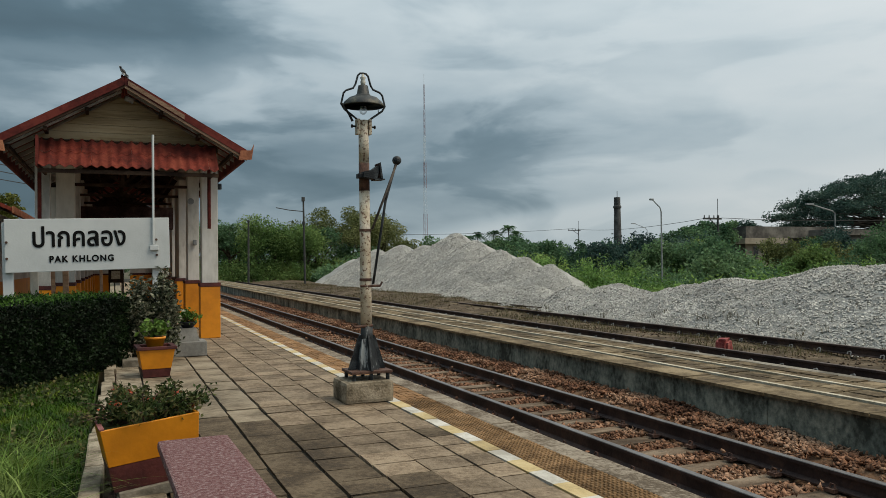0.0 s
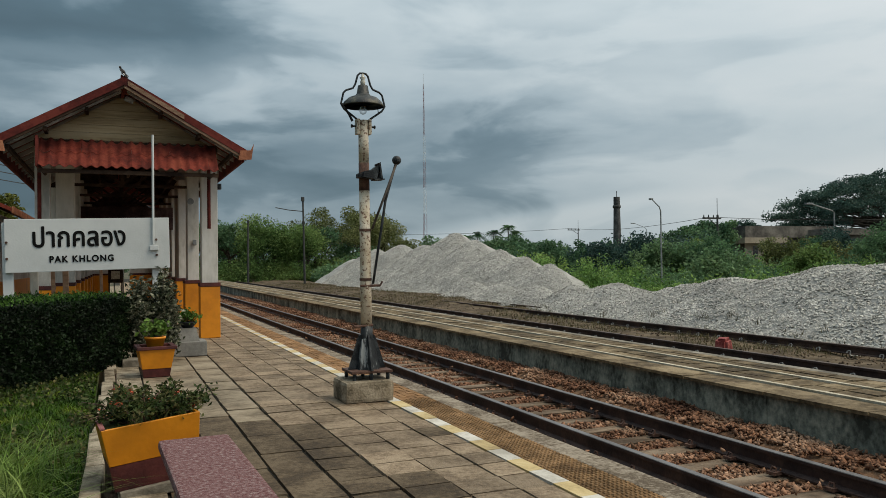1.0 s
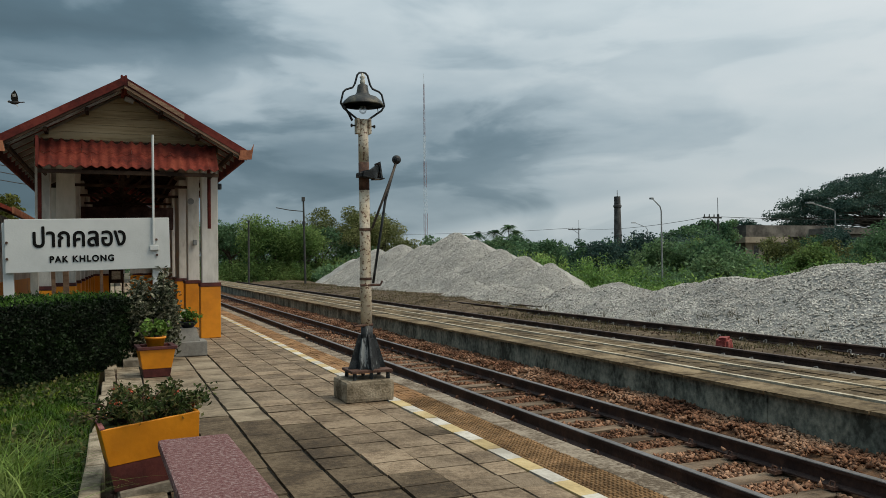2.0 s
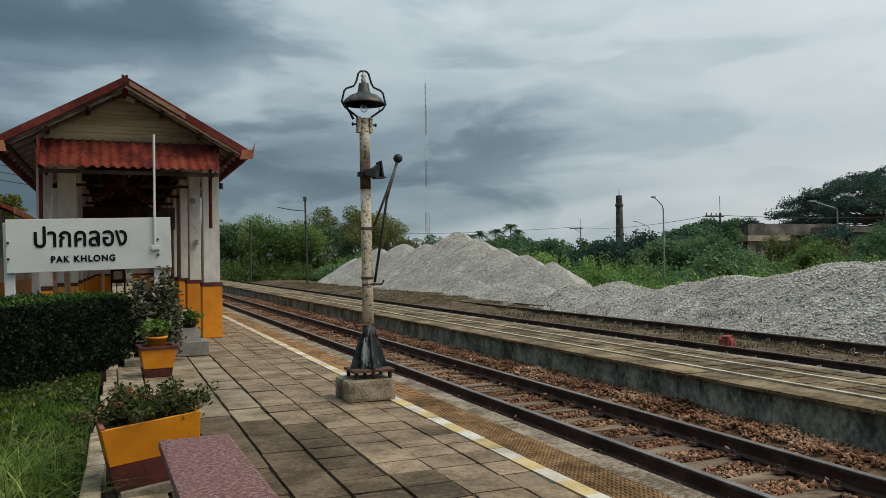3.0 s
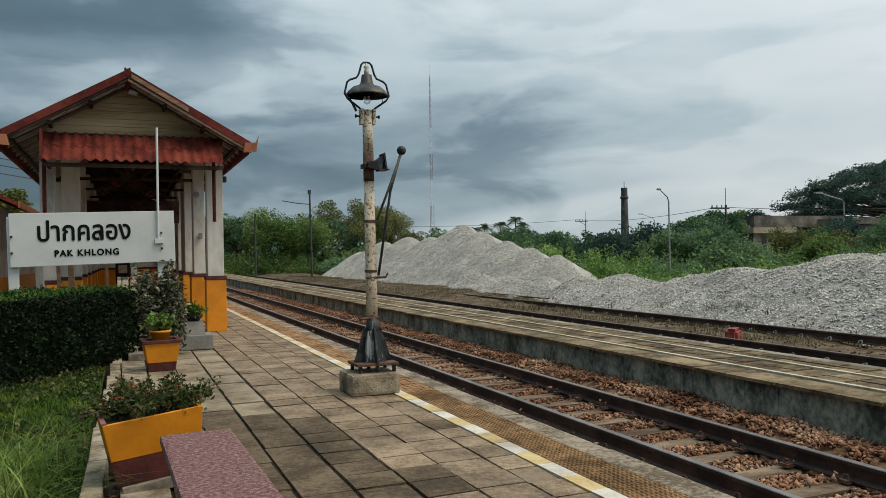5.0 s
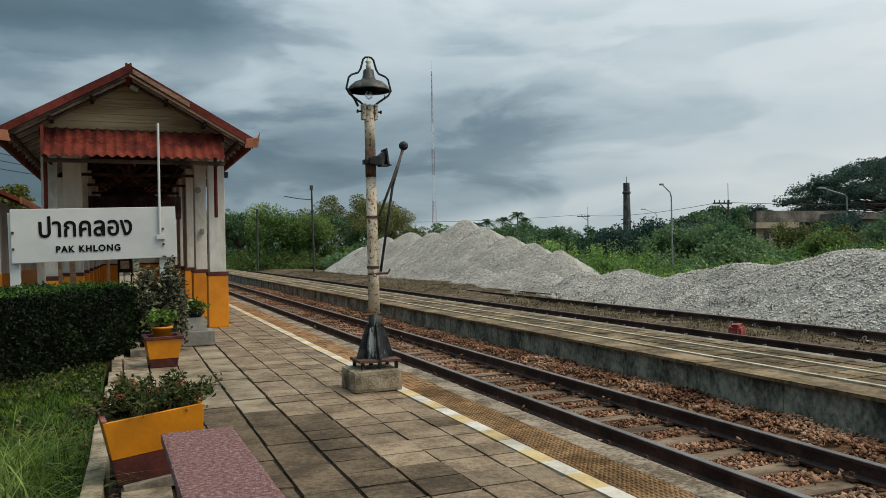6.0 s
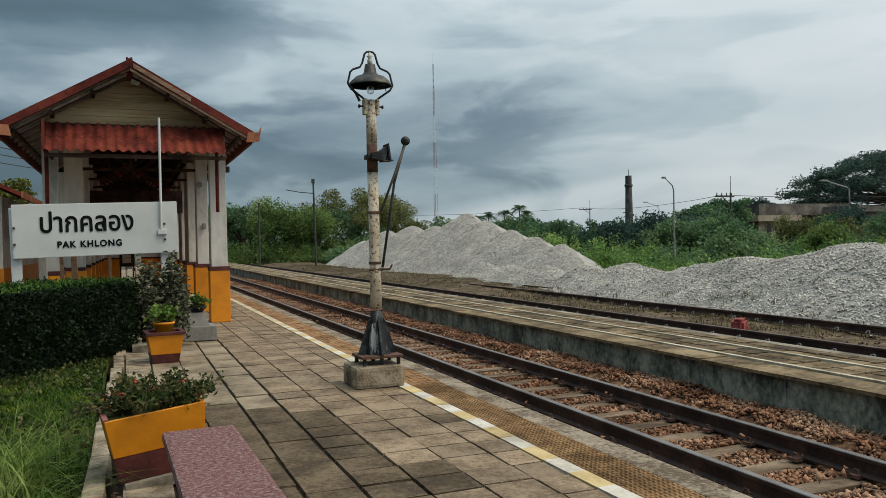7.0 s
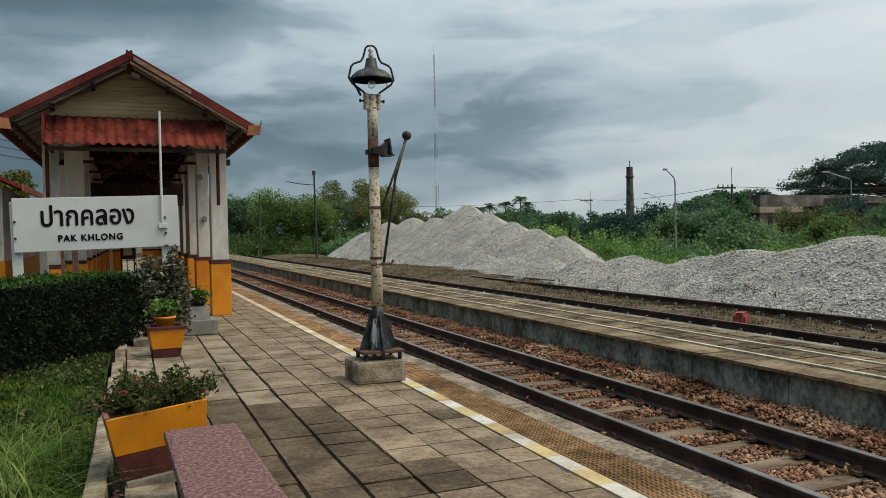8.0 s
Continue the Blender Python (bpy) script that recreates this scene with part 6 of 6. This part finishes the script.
# ---- poles, masts and far buildings ----
def curved_lamp(x, y, z0, z1, reach, name="street_lamp"):
    t = thing(name, x, y, z0, "tall grey steel street lamp with a curved arm", "street lamp")
    h = z1 - z0
    part("pole", T([(x, y, z0), (x, y, z1 - 0.08 * h), (x - reach * 0.12, y, z1 - 0.03 * h), (x - reach * 0.8, y, z1 + 0.05 * h)], [0.05, 0.036, 0.03, 0.026], 8), M["metal"], t)
    part("lamp_head", B(x - reach * 1.05, x - reach * 0.78, y - 0.09, y + 0.09, z1 + 0.045 * h, z1 + 0.045 * h + 0.1, 0.03), M["metal"], t)


def power_pole(x, y, z0, z1, wide):
    t = thing("power_pole", x, y, z0, "dark utility pole with a crossarm and insulators", "utility pole")
    part("pole", T([(x, y, z0), (x, y, z1 - 0.9)], [0.15, 0.10], 8), M["darkpole"], t)
    zc = z1 - 1.3
    part("crossarm", B(x - wide, x + 0.5, y - 0.07, y + 0.07, zc - 0.1, zc + 0.1), M["darkpole"], t)
    part("brace", T([(x, y, zc - 1.0), (x - wide * 0.55, y, zc - 0.08)], 0.05, 6), M["darkpole"], t)
    for k in range(4):
        xx = x - wide + 0.15 + k * wide * 0.33
        part("insulator", T([(xx, y, zc + 0.1), (xx, y, zc + 0.4)], [0.08, 0.05], 6), M["darkpole"], t)
    part("spike", T([(x, y, z1 - 0.9), (x, y, z1 + 1.0)], 0.035, 5), M["darkpole"], t)


def cable(a, b, sag, r):
    a, b = Vector(a), Vector(b)
    pts = [a.lerp(b, i / 10) - Vector((0, 0, sag * 4 * (i / 10) * (1 - i / 10))) for i in range(11)]
    tagged(part("power_cable", T(pts, r, 5), M["darkpole"]), "thin dark overhead power cable", "cable", "overhead cables")


def mast(x, y, z0, z1):
    t = thing("radio_mast", x, y, z0, "tall slender red and white lattice radio mast", "mast")
    step, z = 2.6, z0
    bands = 7
    for b in range(bands):
        za, zb = z0 + (z1 - z0) * b / bands, z0 + (z1 - z0) * (b + 1) / bands
        bm, w, red = bmesh.new(), (0.9, 0.85, 0.75, 0.6, 0.5, 0.35, 0.22)[b], b in (1, 3, 5, 6)
        for k in range(3):
            a = 2 * math.pi * k / 3
            p = (x + w * math.cos(a), y + w * math.sin(a))
            tube(bm, [(*p, za), (*p, zb - 0.01)], (0.075 if b < 5 else 0.05) if red else 0.05, 5)
        z = za
        while z < zb - 0.5:
            for k in range(3):
                a0, a1 = 2 * math.pi * k / 3, 2 * math.pi * (k + 1) / 3
                tube(bm, [(x + w * math.cos(a0), y + w * math.sin(a0), z), (x + w * math.cos(a1), y + w * math.sin(a1), min(zb - 0.02, z + step))], 0.025, 4)
            z += step
        part("mast_section", bm, M["mastred"] if red else M["mastwhite"], t, "red lattice section" if red else "white lattice section")
    part("spike", T([(x, y, z1 - 0.5), (x, y, z1 + 4)], 0.06, 5), M["mastwhite"], t)


def build_far():
    # line-side poles
    t = thing("line_pole", 11.95, 53.6, -0.4, "dark line-side pole with a long side lamp arm", "utility pole")
    part("pole", T([(12.10, 53.6, -0.45), (12.01, 53.6, 6.0)], [0.08, 0.06], 8), M["darkpole"], t)
    part("arm", T([(12.03, 53.6, 5.05), (11.03, 53.5, 5.12), (10.08, 53.4, 5.27)], 0.03, 6), M["darkpole"], t)
    part("cap", B(11.90, 12.10, 53.5, 53.7, 5.75, 6.05, 0.02), M["darkpole"], t)
    part("collar", T([(12.035, 53.6, 4.15), (12.032, 53.6, 4.35)], 0.12, 8), M["darkpole"], t)
    t = thing("line_pole", 9.55, 62, -0.3, "short dark line-side pole", "utility pole")
    part("pole", T([(9.53, 62, -0.4), (9.56, 62, 4.7)], [0.085, 0.07], 8), M["darkpole"], t)
    part("cap", T([(9.56, 62, 4.7), (9.56, 62, 4.85)], [0.10, 0.09], 8), M["darkpole"], t)
    mast(114.3, 290, -0.4, 72.5)
    # factory chimney
    x, y = 163.6, 230
    t = thing("factory_chimney", x, y, -0.4, "tall tapering sooty brick factory chimney", "chimney")
    part("shaft", T([(x, y, -0.4), (x, y, 7), (x, y, 19.3)], [1.55, 1.42, 1.15], 16), M["brick"], t)
    part("corbel", T([(x, y, 19.3), (x, y, 19.6), (x, y, 20.1), (x, y, 20.4)], [1.17, 1.45, 1.45, 1.25], 16), M["brick"], t)
    part("crown", T([(x, y, 20.4), (x, y, 23.3)], [1.15, 1.12], 16), M["brick"], t)
    part("conductor", T([(x, y, 23.3), (x, y, 25.5)], 0.12, 5), M["darkpole"], t)
    curved_lamp(26.8, 33.75, -0.4, 4.39, 0.68)
    curved_lamp(57.5, 75, -0.4, 5.3, 2.1)
    curved_lamp(65.5, 130, -0.4, 6.2, 4.2)
    power_pole(63.55, 70, 0, 7.3, 2.1)
    power_pole(102.6, 160, 0, 9.8, 2.9)
    t = thing("street_lamp", 72.6, 62, 0, "slim grey street lamp with a long arm before the factory", "street lamp")
    part("pole", T([(72.6, 62, -0.4), (72.6, 62, 6.3), (72.3, 62, 6.5), (69.3, 62, 7.15)], [0.10, 0.075, 0.07, 0.06], 8), M["metal"], t)
    part("lamp_head", B(68.4, 69.4, 61.85, 62.15, 7.1, 7.28, 0.03), M["metal"], t)
    cable((62.2, 70, 6.1), (101, 160, 8.9), 0.8, 0.03)
    cable((101, 160, 8.9), (40, 190, 9.0), 1.0, 0.04)
    cable((64, 70, 6.1), (96, 60, 6.3), 0.5, 0.03)
    cable((-11, 24, 5.9), (-2.0, 40, 5.0), 0.3, 0.018)
    cable((-11, 24, 6.3), (-2.0, 40, 5.3), 0.3, 0.018)
    cable((-11, 24, 6.7), (-2.0, 40, 5.6), 0.35, 0.018)
    cable((-11, 24, 7.0), (-2.0, 40, 5.85), 0.35, 0.018)
    cable((-11, 24, 7.4), (-2.0, 40, 6.15), 0.4, 0.018)
    # disused factory buildings among the trees
    t = thing("factory_building", 78, 78, 0, "mould-stained concrete factory block with a tan ledge", "building")
    part("wall", B(73.2, 83.5, 76, 84, -0.4, 3.976), M["oldwall"], t)
    part("parapet", B(72.9, 90.0, 75.4, 84.5, 3.98, 5.45), M["oldwall"], t)
    part("ledge", B(72.4, 79.5, 75.0, 84.2, 3.25, 3.97), M["tan"], t, "tan concrete ledge")
    part("facade", B(73.3, 79.0, 75.9, 75.995, 0.3, 3.24), M["tan"], t, "tan rendered front")
    for k in range(3):
        x = 74.4 + 1.9 * k
        w = part("window", B(x, x + 1.0, 75.84, 75.895, 1.4, 3.0), M["tan"], t, "tan window frame")
        part("pane", B(x + 0.12, x + 0.88, 75.80, 75.835, 1.5, 2.9), M["darkglass"], w)
    t = thing("factory_shed", 86, 72, 0, "dark low factory shed under the big tree", "building")
    part("wall", B(84.2, 96, 71, 79, -0.4, 4.2), M["oldwall"], t)
    part("roof", extrude_profile(bmesh.new(), [(83.6, 4.2), (96.5, 4.2), (96.5, 4.7), (83.6, 5.0)], 70.4, 79.6), M["oldwall"], t)


# ---- birds ----
def bird():
    t = thing("myna_bird", 0, 0, 0, "dark myna bird with white wing patches", "bird", "birds on the roof")
    bm = tube(bmesh.new(), [(-0.07, 0, 0), (-0.04, 0, 0.002), (0.0, 0, 0.0), (0.045, 0, 0.004), (0.075, 0, 0.014)], [0.008, 0.026, 0.034, 0.028, 0.016], 10)
    part("body", bm, M["bird"], t, "", True)
    bm = bmesh.new()
    bmesh.ops.create_uvsphere(bm, u_segments=10, v_segments=8, radius=0.022, matrix=Matrix.Translation((0.088, 0, 0.024)))
    hd = part("head", bm, M["bird"], t, "", True)
    part("beak", T([(0.105, 0, 0.024), (0.13, 0, 0.020)], [0.007, 0.001], 6), M["beak"], hd, "yellow beak")
    bm = bmesh.new()
    frustum(bm, (-0.145, -0.06, -0.028, 0.028), (-0.14, -0.06, -0.024, 0.024), -0.004, 0.004)
    part("tail", bm, M["bird"], t)
    for s in (-1, 1):
        part("leg", T([(0.0, s * 0.012, -0.02), (-0.03, s * 0.012, -0.065)], 0.003, 5), M["beak"], t)
    wings = []
    for s in (-1, 1):
        bm = bmesh.new()
        o = [(0.045, 0.0), (0.055, 0.07), (0.03, 0.15), (-0.03, 0.20), (-0.055, 0.12), (-0.05, 0.0)]
        for zz in (0.004, -0.002):
            bm.faces.new([bm.verts.new((x, s * y, zz)) for x, y in o])
        vs = bm.verts[:]
        for i in range(6):
            bm.faces.new((vs[i], vs[(i + 1) % 6], vs[6 + (i + 1) % 6], vs[6 + i]))
        bmesh.ops.recalc_face_normals(bm, faces=bm.faces[:])
        w = part("wing", bm, M["bird"], t)
        bm = box(bmesh.new(), -0.035, 0.02, min(s * 0.09, s * 0.14), max(s * 0.09, s * 0.14), -0.0035, 0.0055)
        part("wing_patch", bm, M["birdwhite"], w, "white wing patch")
        wings.append((w, s))
    return t, wings


def motions():
    flights = {
        "first": ((0, 0.105, 15.49, 5.092), (1.1, 0.105, 15.49, 5.092), [FA]),
        "second": ((0, RX + 0.018, 17.6, 5.072), (1.35, RX + 0.018, 17.6, 5.072), [FB]),
    }
    for (b, wings), (p0, p1, fl) in zip(BIRDS, flights.values()):
        fly = fl[0]
        rows = [(p0[0], pose(*p0[1:], 0, -42, 150)), (p1[0], pose(*p1[1:], 0, -42, 150))]
        rows += [(t, pose(x, y, z, 0, 8, 182)) for t, x, y, z in fly]
        walk(b, rows)
        t0, t1 = p1[0], fly[-1][0]
        for w, s in wings:
            folded = pose(0.035, s * 0.024, 0.004, s * -12, 0, s * 82)
            r = [(0, folded), (t0, folded), (t0 + 0.06, pose(0.01, s * 0.018, 0.012, s * 30, 0, s * 22))]
            t, k = t0 + 0.12, 0
            while t < min(t1, 7.9):
                r.append((t, pose(0, s * 0.015, 0.015, s * (62 if k % 2 == 0 else -22), 0, 0)))
                t += 0.0667
                k += 1
            r.append((8.0, pose(0, s * 0.015, 0.015, s * 10, 0, 0)))
            walk(w, r)


FA = [(1.2, 0.02, 15.35, 4.99), (1.3, -0.22, 15.3, 4.92), (1.4, -0.47, 15.3, 4.87), (1.5, -0.77, 15.3, 4.75), (1.6, -1.09, 15.3, 4.60), (1.7, -1.47, 15.3, 4.41), (2.2, -3.7, 14.8, 3.9), (3.2, -9.5, 13.6, 4.3), (5.0, -22, 12, 7.0), (8.0, -45, 10, 12.0)]
FB = [(1.43, 0.02, 16.4, 5.0), (1.5, -0.19, 15.5, 4.84), (1.6, -0.42, 15.4, 4.82), (1.7, -0.68, 15.4, 4.66), (2.2, -2.4, 14.9, 4.3), (3.2, -8.2, 14.2, 4.5), (5.0, -20, 13, 7.5), (8.0, -43, 12, 12.5)]


build_ground()
PM, PI = build_platforms()
build_tracks()
build_heaps()
build_shelter()
notice_board()
station_house()
name_sign()
build_hedge()
build_lawn()
build_bench()
build_garden()
build_lamp()
build_far()
build_vegetation()
BIRDS = [bird(), bird()]
build_paving(PM, PI)
motions()
